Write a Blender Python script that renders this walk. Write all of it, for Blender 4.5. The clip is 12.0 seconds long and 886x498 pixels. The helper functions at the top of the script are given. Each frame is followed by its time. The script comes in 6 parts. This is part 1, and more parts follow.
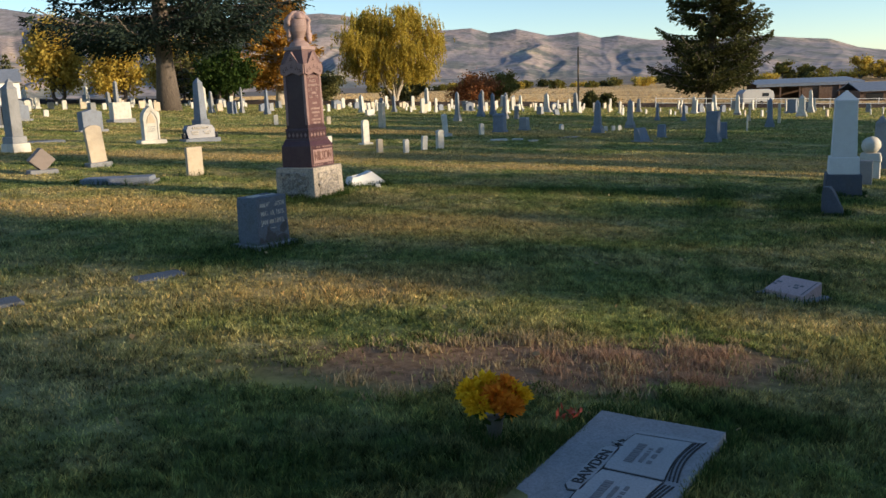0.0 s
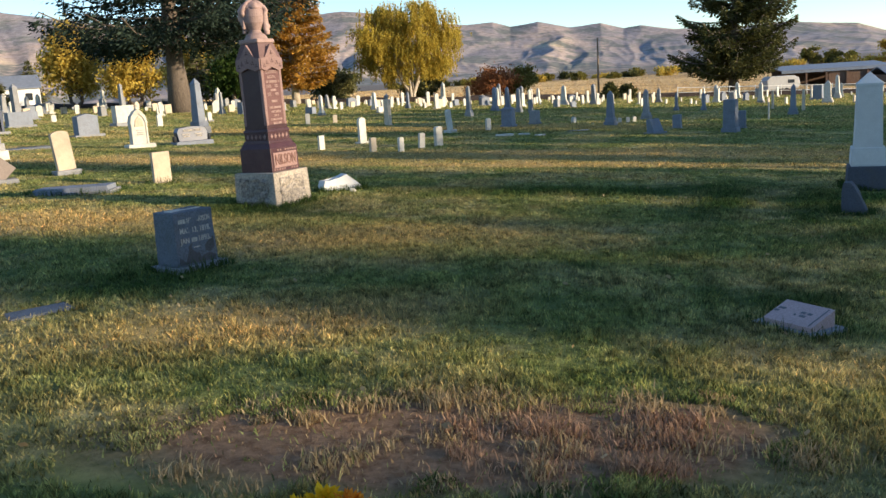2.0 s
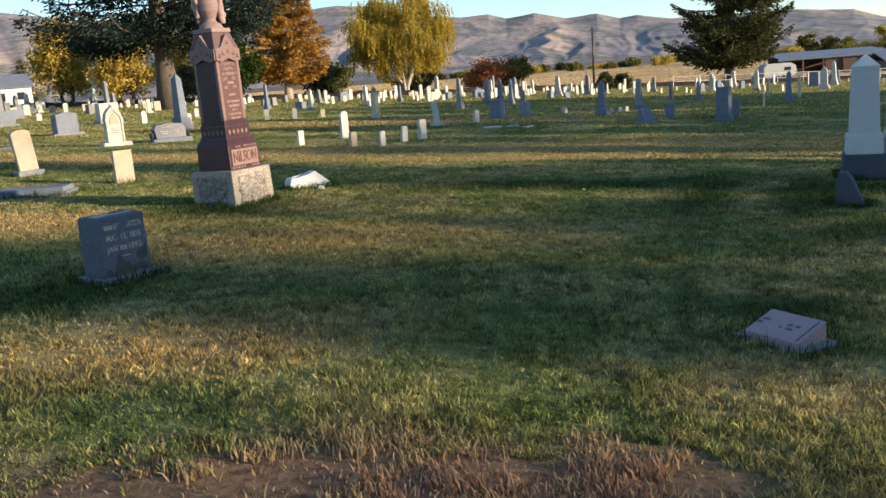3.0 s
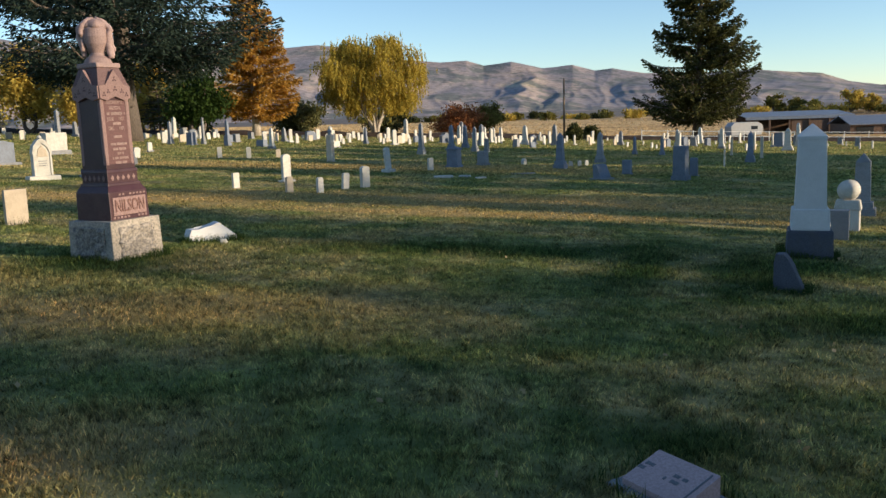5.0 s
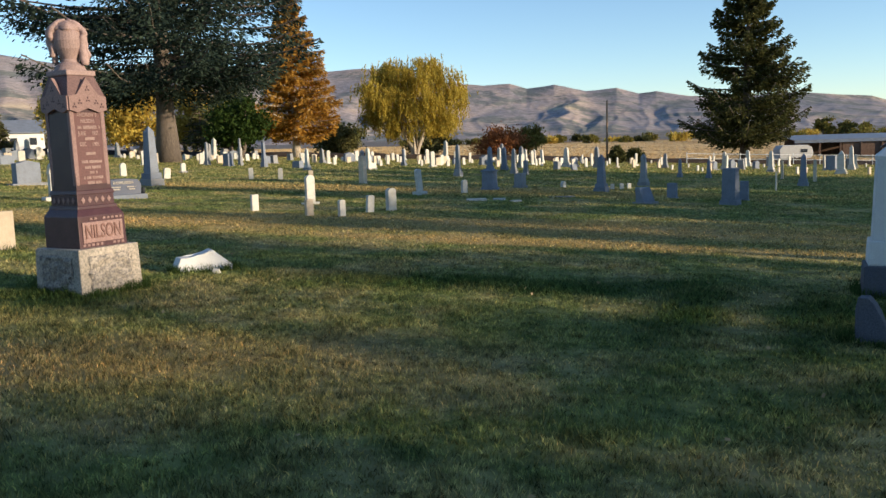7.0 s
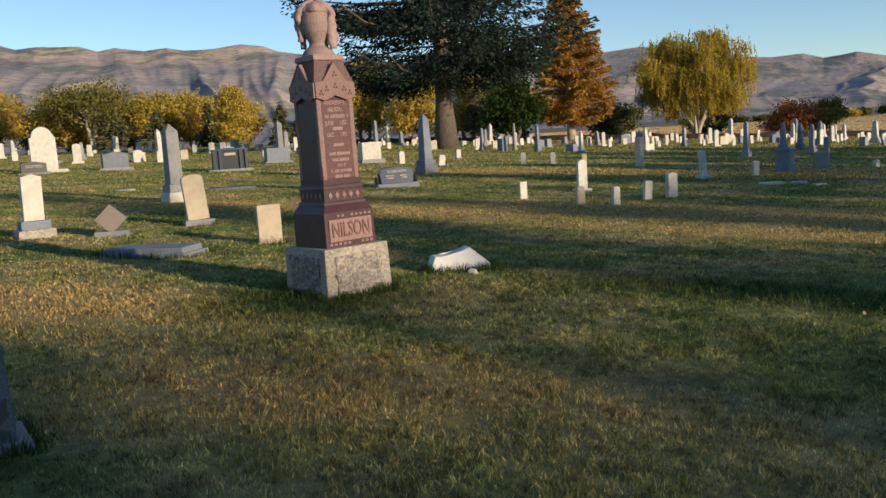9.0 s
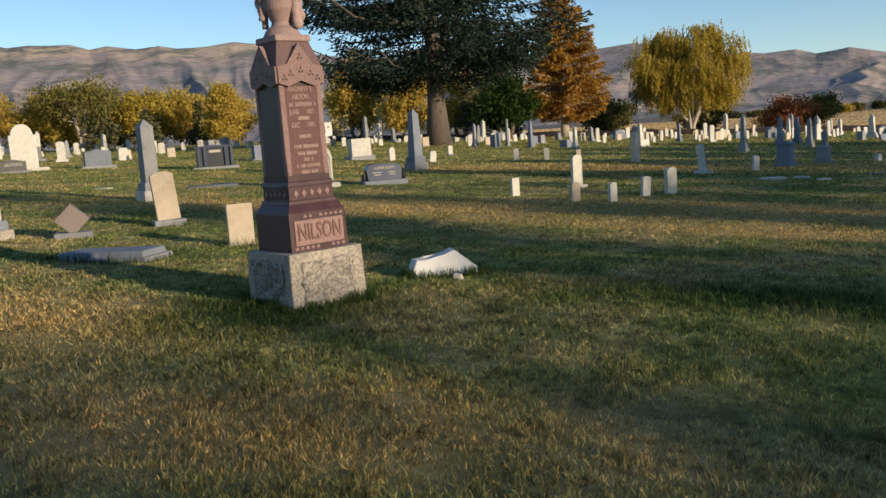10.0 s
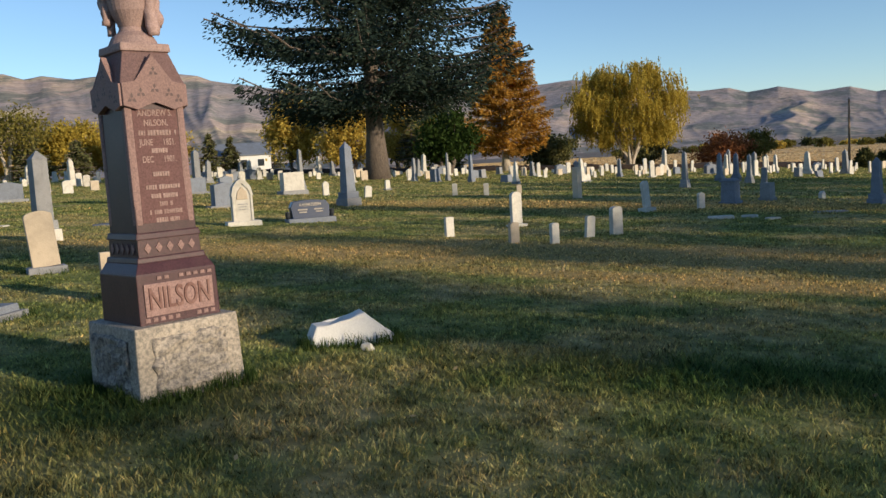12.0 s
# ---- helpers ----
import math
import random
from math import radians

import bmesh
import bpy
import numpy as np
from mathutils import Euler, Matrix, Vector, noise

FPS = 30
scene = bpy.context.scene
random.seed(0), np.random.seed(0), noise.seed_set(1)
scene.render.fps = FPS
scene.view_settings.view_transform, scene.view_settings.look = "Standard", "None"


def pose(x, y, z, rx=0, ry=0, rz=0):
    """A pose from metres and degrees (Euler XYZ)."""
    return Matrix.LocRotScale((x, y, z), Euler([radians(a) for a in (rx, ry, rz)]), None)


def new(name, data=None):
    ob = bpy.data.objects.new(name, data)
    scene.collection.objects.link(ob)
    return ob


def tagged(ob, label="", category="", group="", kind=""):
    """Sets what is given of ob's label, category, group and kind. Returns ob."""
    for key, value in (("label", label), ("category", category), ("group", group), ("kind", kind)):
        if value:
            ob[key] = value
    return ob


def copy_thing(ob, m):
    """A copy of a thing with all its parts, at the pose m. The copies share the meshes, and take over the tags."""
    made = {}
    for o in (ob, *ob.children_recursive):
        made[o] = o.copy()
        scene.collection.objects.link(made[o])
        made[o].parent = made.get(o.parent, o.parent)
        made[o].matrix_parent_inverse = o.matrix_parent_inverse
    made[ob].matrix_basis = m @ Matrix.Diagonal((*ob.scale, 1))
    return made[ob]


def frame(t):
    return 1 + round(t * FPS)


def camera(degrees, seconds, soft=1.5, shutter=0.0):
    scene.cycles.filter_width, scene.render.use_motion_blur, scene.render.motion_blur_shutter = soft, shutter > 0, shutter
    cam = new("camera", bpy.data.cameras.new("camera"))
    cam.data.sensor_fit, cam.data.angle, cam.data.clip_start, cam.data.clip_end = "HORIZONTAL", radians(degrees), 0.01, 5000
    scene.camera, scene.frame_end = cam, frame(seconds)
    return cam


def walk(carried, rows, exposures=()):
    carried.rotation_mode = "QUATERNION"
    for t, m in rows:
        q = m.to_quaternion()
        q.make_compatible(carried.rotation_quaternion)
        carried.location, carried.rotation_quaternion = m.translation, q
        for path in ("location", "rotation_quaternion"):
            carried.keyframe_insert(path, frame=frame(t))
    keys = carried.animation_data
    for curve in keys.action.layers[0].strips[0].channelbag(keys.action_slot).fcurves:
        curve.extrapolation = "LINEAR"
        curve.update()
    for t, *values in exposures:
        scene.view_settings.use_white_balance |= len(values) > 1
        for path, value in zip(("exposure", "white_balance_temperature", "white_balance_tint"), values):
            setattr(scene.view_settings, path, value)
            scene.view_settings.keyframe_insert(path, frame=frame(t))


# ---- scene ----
cam = camera(54.8, 12.0)
METRES, EYE, TILT, LEAN, TURN = 8.6, 1.5, 0.0, 0.0, 0.0
ROWS = [
    (0.0, 0.0, 0.0, 0.0, -0.42, -10.84, 2.2),
    (0.5, 0.0097, 0.0397, -0.0047, 1.86, -11.03, 2.28),
    (1.0, 0.026, 0.0794, -0.0046, 1.69, -10.51, 2.77),
    (1.5, 0.0557, 0.115, -0.0069, 1.23, -10.29, 3.76),
    (2.0, 0.0771, 0.1426, -0.0082, 1.06, -11.07, 3.65),
    (2.5, 0.0942, 0.1808, -0.0142, 1.53, -11.14, 2.73),
    (3.0, 0.1163, 0.2215, -0.0164, 0.84, -11.54, 4.5),
    (5.0, 0.2005, 0.3457, -0.0094, -0.72, -8.8, 1.93),
    (5.5, 0.2181, 0.3823, -0.0092, -0.6, -6.41, 2.0),
    (6.0, 0.2298, 0.422, -0.0139, -0.27, -6.58, 1.65),
    (6.5, 0.2352, 0.4645, -0.0153, -0.19, -6.85, 1.46),
    (7.0, 0.232, 0.4993, -0.019, 2.12, -7.22, 1.81),
    (7.5, 0.2314, 0.5369, -0.0171, 15.01, -6.89, 2.25),
    (9.5, 0.1996, 0.7017, -0.0225, 20.39, -7.62, 3.73),
    (10.0, 0.1889, 0.7518, -0.0269, 19.88, -7.71, 3.92),
    (10.5, 0.1814, 0.8005, -0.0258, 14.72, -7.39, 3.42),
    (11.0, 0.1771, 0.8523, -0.0246, 14.77, -7.39, 3.15),
    (11.5, 0.1727, 0.8885, -0.0257, 15.13, -7.12, 3.11),
    (12.0, 0.1612, 0.9268, -0.0257, 16.08, -5.74, 3.56),
]
EXPOSURES = [(0.0, 0.9, 6250, 10), (0.5, 1.02, 6250, 10), (1.5, 1.12, 6250, 10), (2.5, 1.35, 6150, 10), (3.2, 1.05, 6150, 10), (5.0, 0.82, 6050, 10), (6.5, 0.92, 6100, 10), (7.5, 0.92, 6100, 10), (9.5, 0.46, 6150, 10), (11.0, 0.66, 6100, 10), (12.0, 0.54, 6000, 10)]
walk(cam, [(t, pose(0, 0, EYE, TILT, LEAN, TURN) @ pose(METRES * x, METRES * y, METRES * z, 90 + pitch, roll, yaw)) for t, x, y, z, yaw, pitch, roll in ROWS], EXPOSURES)

SUN_EL, SUN_AZ = 11.0, -18.0      # degrees above the ground; azimuth from +x, counter-clockwise

# ---- world and sun ----
world = bpy.data.worlds.new("world")
scene.world = world
world.use_nodes = True
wn = world.node_tree
sky = wn.nodes.new("ShaderNodeTexSky")
sky.sky_type = "NISHITA"
sky.sun_disc = False
sky.sun_elevation = radians(SUN_EL)
sky.sun_rotation = radians(90 - SUN_AZ)
sky.altitude = 1700
sky.air_density = 1.0
sky.dust_density = 0.15
sky.ozone_density = 1.9
wn.nodes["Background"].inputs["Strength"].default_value = 0.110
wn.links.new(sky.outputs["Color"], wn.nodes["Background"].inputs["Color"])

sun_data = bpy.data.lights.new("sun", "SUN")
sun_data.energy = 3.8
sun_data.angle = radians(0.6)
sun_data.color = (1.0, 0.79, 0.52)
sun = new("sun", sun_data)
to_sun = Vector((math.cos(radians(SUN_EL)) * math.cos(radians(SUN_AZ)), math.cos(radians(SUN_EL)) * math.sin(radians(SUN_AZ)), math.sin(radians(SUN_EL))))
sun.rotation_euler = to_sun.to_track_quat("Z", "Y").to_euler()


# ---- ground shape ----
def gz(x, y):
    """Height of the lawn: it falls gently to the right, and the plain beyond rises to the hills."""
    xs = 110 * math.tanh(x / 110)
    z = -0.0213 - 0.0464 * xs - 0.0089 * min(y, 110)
    if y > 110:
        k = min(1.0, (y - 110) / 250)
        z = z * (1 - k) + (-0.9 + 0.0032 * (y - 110)) * k
    return z


# ---- materials ----
def mat(name, rough=0.8, metal=0.0):
    m = bpy.data.materials.new(name)
    m.use_nodes = True
    b = m.node_tree.nodes["Principled BSDF"]
    b.inputs["Roughness"].default_value = rough
    b.inputs["Metallic"].default_value = metal
    b.inputs["Specular IOR Level"].default_value = 0.3
    return m, m.node_tree, b


def noise_node(nt, scale, detail=6, rough=0.6, coord="Object", world_space=False):
    n = nt.nodes.new("ShaderNodeTexNoise")
    n.inputs["Scale"].default_value = scale
    n.inputs["Detail"].default_value = detail
    n.inputs["Roughness"].default_value = rough
    if world_space:
        g = nt.nodes.new("ShaderNodeNewGeometry")
        nt.links.new(g.outputs["Position"], n.inputs["Vector"])
    else:
        t = nt.nodes.new("ShaderNodeTexCoord")
        nt.links.new(t.outputs[coord], n.inputs["Vector"])
    return n


def ramp(nt, source, stops):
    r = nt.nodes.new("ShaderNodeValToRGB")
    while len(r.color_ramp.elements) < len(stops):
        r.color_ramp.elements.new(0.5)
    for e, (p, c) in zip(r.color_ramp.elements, stops):
        e.position, e.color = p, (*c, 1)
    nt.links.new(source, r.inputs[0])
    return r.outputs[0]


def mix(nt, fac, a, b, mode="MIX"):
    m = nt.nodes.new("ShaderNodeMix")
    m.data_type, m.blend_type = "RGBA", mode
    for key, v in ((0, fac), (6, a), (7, b)):
        if isinstance(v, (int, float)):
            m.inputs[key].default_value = v
        elif isinstance(v, tuple):
            m.inputs[key].default_value = (*v, 1)
        else:
            nt.links.new(v, m.inputs[key])
    return m.outputs[2]


def grey(v):
    return (v, v, v)


def stone(name, base, dark, spot=0.5, rough=0.75, bump=0.25, stain=(0.12, 0.11, 0.08), stain_amount=0.45, grain=90):
    """Weathered stone: grain, blotches and lichen stains, a fine relief."""
    m, nt, b = mat(name, rough)
    fine = noise_node(nt, grain, 3, 0.7)
    col = ramp(nt, fine.outputs[0], [(0.35, dark), (0.62, base)])
    big = noise_node(nt, 5.0, 8, 0.65)
    col = mix(nt, ramp(nt, big.outputs[0], [(0.45, grey(0)), (0.75, grey(stain_amount))]), col, stain)
    info = nt.nodes.new("ShaderNodeObjectInfo")
    shade = ramp(nt, info.outputs["Random"], [(0.0, grey(0.78)), (1.0, grey(1.0))])
    col = mix(nt, 1.0, col, shade, "MULTIPLY")
    nt.links.new(col, b.inputs["Base Color"])
    bp = nt.nodes.new("ShaderNodeBump")
    bp.inputs["Strength"].default_value = bump
    bp.inputs["Distance"].default_value = 0.006
    rel = noise_node(nt, 35, 6, 0.7)
    nt.links.new(rel.outputs[0], bp.inputs["Height"])
    nt.links.new(bp.outputs[0], b.inputs["Normal"])
    return m


WHITE = stone("white_marble", (0.70, 0.66, 0.58), (0.52, 0.49, 0.43), stain=(0.22, 0.20, 0.15))
CREAM = stone("cream_limestone", (0.66, 0.55, 0.41), (0.53, 0.43, 0.32), stain=(0.25, 0.2, 0.14))
GREY = stone("grey_granite", (0.36, 0.36, 0.36), (0.20, 0.20, 0.21), stain=(0.12, 0.12, 0.11))
BLUEGREY = stone("blue_grey_marble", (0.255, 0.28, 0.33), (0.15, 0.17, 0.21), stain=(0.10, 0.10, 0.10))
DARK = stone("dark_polished_granite", (0.045, 0.05, 0.06), (0.022, 0.024, 0.03), rough=0.3, bump=0.05, stain_amount=0.1)
CONCRETE = stone("concrete", (0.30, 0.305, 0.32), (0.20, 0.205, 0.22), stain=(0.14, 0.13, 0.11))
PINK = stone("pink_granite", (0.35, 0.225, 0.205), (0.20, 0.125, 0.115), stain=(0.17, 0.12, 0.11), stain_amount=0.3)
MAROON = stone("maroon_polished_granite", (0.078, 0.032, 0.040), (0.034, 0.015, 0.020), rough=0.42, bump=0.04, stain=(0.15, 0.09, 0.08), stain_amount=0.25)
ROCK = stone("rock_faced_granite", (0.56, 0.48, 0.39), (0.24, 0.22, 0.19), bump=0.8, stain=(0.18, 0.16, 0.13), grain=45)
LETTER = stone("pale_cut_lettering", (0.62, 0.56, 0.48), (0.45, 0.40, 0.34), stain_amount=0.3)
INK = stone("dark_cut_lettering", (0.03, 0.03, 0.032), (0.02, 0.02, 0.02), stain_amount=0.1)


def plain(name, colour, rough=0.6, metal=0.0, var=0.25, scale=20):
    m, nt, b = mat(name, rough, metal)
    n = noise_node(nt, scale, 5)
    lo = tuple(c * (1 - var) for c in colour)
    hi = tuple(min(1, c * (1 + var)) for c in colour)
    nt.links.new(ramp(nt, n.outputs[0], [(0.3, lo), (0.7, hi)]), b.inputs["Base Color"])
    return m


def lawn_colour(nt):
    """Grass colour by place: green with dry straw patches, rank dark grass over some graves, bare soil by the vase, dry plain far off."""
    broad = noise_node(nt, 0.55, 5, 0.6, world_space=True)
    small = noise_node(nt, 3.5, 4, 0.65, world_space=True)
    green = ramp(nt, small.outputs[0], [(0.32, (0.084, 0.122, 0.040)), (0.68, (0.265, 0.29, 0.105))])
    straw = ramp(nt, small.outputs[0], [(0.32, (0.24, 0.195, 0.09)), (0.7, (0.58, 0.46, 0.24))])
    col = mix(nt, ramp(nt, broad.outputs[0], [(0.44, grey(0.03)), (0.60, grey(0.70))]), green, straw)
    return col


def mask_ellipse(nt, x, y, rx, ry, turn, soft, wobble=0.5):
    """1 inside a wobbly ellipse on the ground, 0 outside."""
    g = nt.nodes.new("ShaderNodeNewGeometry")
    mp = nt.nodes.new("ShaderNodeMapping")
    mp.vector_type = "TEXTURE"
    mp.inputs["Location"].default_value = (x, y, 0)
    mp.inputs["Rotation"].default_value = (0, 0, radians(turn))
    mp.inputs["Scale"].default_value = (rx, ry, 1000)
    nt.links.new(g.outputs["Position"], mp.inputs["Vector"])
    ln = nt.nodes.new("ShaderNodeVectorMath")
    ln.operation = "LENGTH"
    nt.links.new(mp.outputs[0], ln.inputs[0])
    n = noise_node(nt, 2.2, 5, 0.6, world_space=True)
    ad = nt.nodes.new("ShaderNodeMath")
    ad.operation = "MULTIPLY_ADD"
    nt.links.new(n.outputs[0], ad.inputs[0])
    ad.inputs[1].default_value = wobble * 2
    nt.links.new(ln.outputs["Value"], ad.inputs[2])
    mr = nt.nodes.new("ShaderNodeMapRange")
    mr.inputs["From Min"].default_value = 1.0 + wobble + soft
    mr.inputs["From Max"].default_value = 1.0 + wobble - soft
    nt.links.new(ad.outputs[0], mr.inputs["Value"])
    return mr.outputs[0]


RANK = [(4.95, 11.8, 1.9, 0.42, 67), (4.0, 12.4, 2.1, 0.40, 67), (5.6, 12.4, 0.9, 0.6, 20), (3.6, 13.5, 1.6, 0.6, 10), (1.3, 13.6, 1.6, 0.6, 0), (5.2, 9.6, 1.3, 0.5, 15), (-2.0, 12.3, 0.9, 0.8, 30), (1.45, 3.75, 0.5, 0.25, -32), (-0.3, 3.3, 0.8, 0.4, 0), (-2.0, 7.9, 0.7, 0.45, 30), (2.9, 7.0, 0.5, 0.3, -30)]
# dry patches; the long thin ones put the low sun's streaks into the colour
DRY_SUNLIT = [(3.0, 20.5, 9.0, 1.6, -8), (-1.0, 34.0, 11.0, 2.6, -4), (-6.0, 20.5, 6.5, 1.3, -6), (2.5, 17.9, 5.5, 0.55, -12), (-0.6, 9.9, 1.7, 0.8, 10), (-4.6, 11.3, 2.4, 1.0, 0), (-0.7, 6.6, 1.3, 0.6, 20), (10.0, 17.5, 4.0, 0.8, -15)]


def masked(nt, patches, soft):
    out = None
    for p in patches:
        v = mask_ellipse(nt, *p, soft)
        if out is None:
            out = v
        else:
            mx = nt.nodes.new("ShaderNodeMath")
            mx.operation = "MAXIMUM"
            nt.links.new(out, mx.inputs[0])
            nt.links.new(v, mx.inputs[1])
            out = mx.outputs[0]
    return out


def scaled(nt, v, k):
    m = nt.nodes.new("ShaderNodeMath")
    m.operation = "MULTIPLY"
    nt.links.new(v, m.inputs[0])
    m.inputs[1].default_value = k
    return m.outputs[0]


def lawn_material(name, blades):
    m, nt, b = mat(name, 0.9)
    b.inputs["Specular IOR Level"].default_value = 0.05
    col = lawn_colour(nt)
    # straw tint for dry grass and for the painted sun streaks
    col = mix(nt, scaled(nt, masked(nt, DRY_SUNLIT, 0.45), 0.75), col, (0.43, 0.31, 0.14))
    col = mix(nt, scaled(nt, masked(nt, RANK, 0.5), 0.8), col, (0.034, 0.076, 0.020))
    if blades:
        g = nt.nodes.new("ShaderNodeNewGeometry")
        tint = ramp(nt, g.outputs["Random Per Island"], [(0.0, (0.45, 0.52, 0.45)), (0.75, (1.35, 1.3, 1.15)), (0.93, (1.5, 1.3, 1.15)), (1.0, (2.4, 1.8, 1.4))])
        col = mix(nt, 1.0, col, tint, "MULTIPLY")
        clump = noise_node(nt, 15, 3, 0.6, world_space=True)
        col = mix(nt, 1.0, col, ramp(nt, clump.outputs[0], [(0.34, grey(0.34)), (0.66, grey(1.85))]), "MULTIPLY")
        nt.links.new(col, b.inputs["Base Color"])
        b.inputs["Specular IOR Level"].default_value = 0.15
        tr = nt.nodes.new("ShaderNodeBsdfTranslucent")
        nt.links.new(col, tr.inputs["Color"])
        ms = nt.nodes.new("ShaderNodeMixShader")
        ms.inputs[0].default_value = 0.42
        nt.links.new(b.outputs[0], ms.inputs[1])
        nt.links.new(tr.outputs[0], ms.inputs[2])
        nt.links.new(ms.outputs[0], nt.nodes["Material Output"].inputs["Surface"])
    else:
        soil_n = noise_node(nt, 14, 6, 0.7, world_space=True)
        soil = ramp(nt, soil_n.outputs[0], [(0.3, (0.13, 0.075, 0.042)), (0.7, (0.38, 0.245, 0.15))])
        col = mix(nt, mask_ellipse(nt, 0.55, 4.74, 1.55, 0.58, -2, 0.2, 0.15), col, soil)
        # the plain beyond the graves: dry grass with darker furrows
        geo = nt.nodes.new("ShaderNodeNewGeometry")
        sep = nt.nodes.new("ShaderNodeSeparateXYZ")
        nt.links.new(geo.outputs["Position"], sep.inputs[0])
        mr = nt.nodes.new("ShaderNodeMapRange")
        mr.inputs["From Min"].default_value = 113
        mr.inputs["From Max"].default_value = 119
        nt.links.new(sep.outputs["Y"], mr.inputs["Value"])
        mp = nt.nodes.new("ShaderNodeMapping")
        mp.inputs["Scale"].default_value = (0.004, 0.035, 1)
        nt.links.new(geo.outputs["Position"], mp.inputs["Vector"])
        fn = noise_node(nt, 1.0, 6, 0.6)
        nt.links.new(mp.outputs[0], fn.inputs["Vector"])
        plain_col = ramp(nt, fn.outputs[0], [(0.33, (0.16, 0.105, 0.055)), (0.47, (0.55, 0.38, 0.19)), (0.7, (0.70, 0.52, 0.28))])
        sage = ramp(nt, fn.outputs[0], [(0.35, (0.17, 0.155, 0.14)), (0.7, (0.30, 0.25, 0.20))])
        mr2 = nt.nodes.new("ShaderNodeMapRange")
        mr2.inputs["From Min"].default_value = 300
        mr2.inputs["From Max"].default_value = 345
        nt.links.new(sep.outputs["Y"], mr2.inputs["Value"])
        plain_col = mix(nt, mr2.outputs[0], plain_col, sage)
        col = mix(nt, mr.outputs[0], col, plain_col)
        # dark brown strip along the ditch: its shade painted on the ground
        col = mix(nt, mask_ellipse(nt, 20, 110.5, 120, 3.6, 0, 0.25, 0.1), col, (0.055, 0.035, 0.025))
        nt.links.new(col, b.inputs["Base Color"])
        bp = nt.nodes.new("ShaderNodeBump")
        bp.inputs["Strength"].default_value = 0.8
        bp.inputs["Distance"].default_value = 0.04
        rel = noise_node(nt, 28, 5, 0.75, world_space=True)
        nt.links.new(rel.outputs[0], bp.inputs["Height"])
        nt.links.new(bp.outputs[0], b.inputs["Normal"])
    return m


LAWN, BLADES = lawn_material("lawn", False), lawn_material("grass_blades", True)


def leaf_material(name, dark, light, through_light=0.35):
    m, nt, b = mat(name, 0.7)
    g = nt.nodes.new("ShaderNodeNewGeometry")
    col = ramp(nt, g.outputs["Random Per Island"], [(0.0, dark), (1.0, light)])
    big = noise_node(nt, 0.5, 4)
    col = mix(nt, ramp(nt, big.outputs[0], [(0.35, grey(0)), (0.7, grey(0.6))]), col, tuple(0.5 * (p + q) * 0.8 for p, q in zip(dark, light)))
    nt.links.new(col, b.inputs["Base Color"])
    b.inputs["Specular IOR Level"].default_value = 0.08
    tr = nt.nodes.new("ShaderNodeBsdfTranslucent")
    nt.links.new(col, tr.inputs["Color"])
    ms = nt.nodes.new("ShaderNodeMixShader")
    ms.inputs[0].default_value = through_light
    nt.links.new(b.outputs[0], ms.inputs[1])
    nt.links.new(tr.outputs[0], ms.inputs[2])
    nt.links.new(ms.outputs[0], nt.nodes["Material Output"].inputs["Surface"])
    return m


NEEDLE_DARK = leaf_material("blue_green_needles", (0.017, 0.029, 0.023), (0.052, 0.075, 0.053), 0.25)
NEEDLE_GREEN = leaf_material("olive_needles", (0.030, 0.038, 0.014), (0.13, 0.125, 0.040), 0.25)
# lighter olive copy for the far pines and junipers, with sunlight in the colour
NEEDLE_SUNLIT = leaf_material("sunlit_olive_needles", (0.055, 0.066, 0.026), (0.20, 0.19, 0.075), 0.25)
LEAF_GOLD = leaf_material("golden_leaves", (0.38, 0.26, 0.045), (0.74, 0.56, 0.12), 0.45)
LEAF_WILLOW = leaf_material("yellow_green_leaves", (0.30, 0.23, 0.035), (0.62, 0.47, 0.085), 0.45)
LEAF_ORANGE = leaf_material("rust_leaves", (0.21, 0.11, 0.02), (0.66, 0.37, 0.07), 0.4)
LEAF_RED = leaf_material("red_brown_leaves", (0.22, 0.075, 0.03), (0.45, 0.19, 0.07), 0.4)
# very dark green: shade over the tree behind the spruce is in the colour
LEAF_GREEN = leaf_material("green_leaves", (0.018, 0.034, 0.008), (0.06, 0.10, 0.02), 0.35)
LEAF_OLIVE = leaf_material("olive_leaves", (0.12, 0.115, 0.025), (0.30, 0.25, 0.065), 0.4)


def bark(name, a, b_):
    m, nt, b = mat(name, 0.9)
    mp = nt.nodes.new("ShaderNodeMapping")
    mp.inputs["Scale"].default_value = (6, 6, 1.2)
    t = nt.nodes.new("ShaderNodeTexCoord")
    nt.links.new(t.outputs["Object"], mp.inputs["Vector"])
    n = noise_node(nt, 3, 6, 0.7)
    nt.links.new(mp.outputs[0], n.inputs["Vector"])
    nt.links.new(ramp(nt, n.outputs[0], [(0.3, a), (0.7, b_)]), b.inputs["Base Color"])
    bp = nt.nodes.new("ShaderNodeBump")
    bp.inputs["Distance"].default_value = 0.05
    nt.links.new(n.outputs[0], bp.inputs["Height"])
    nt.links.new(bp.outputs[0], b.inputs["Normal"])
    return m


BARK = bark("grey_brown_bark", (0.07, 0.055, 0.045), (0.20, 0.16, 0.13))
BARK_PALE = bark("pale_bark", (0.30, 0.24, 0.18), (0.62, 0.54, 0.44))


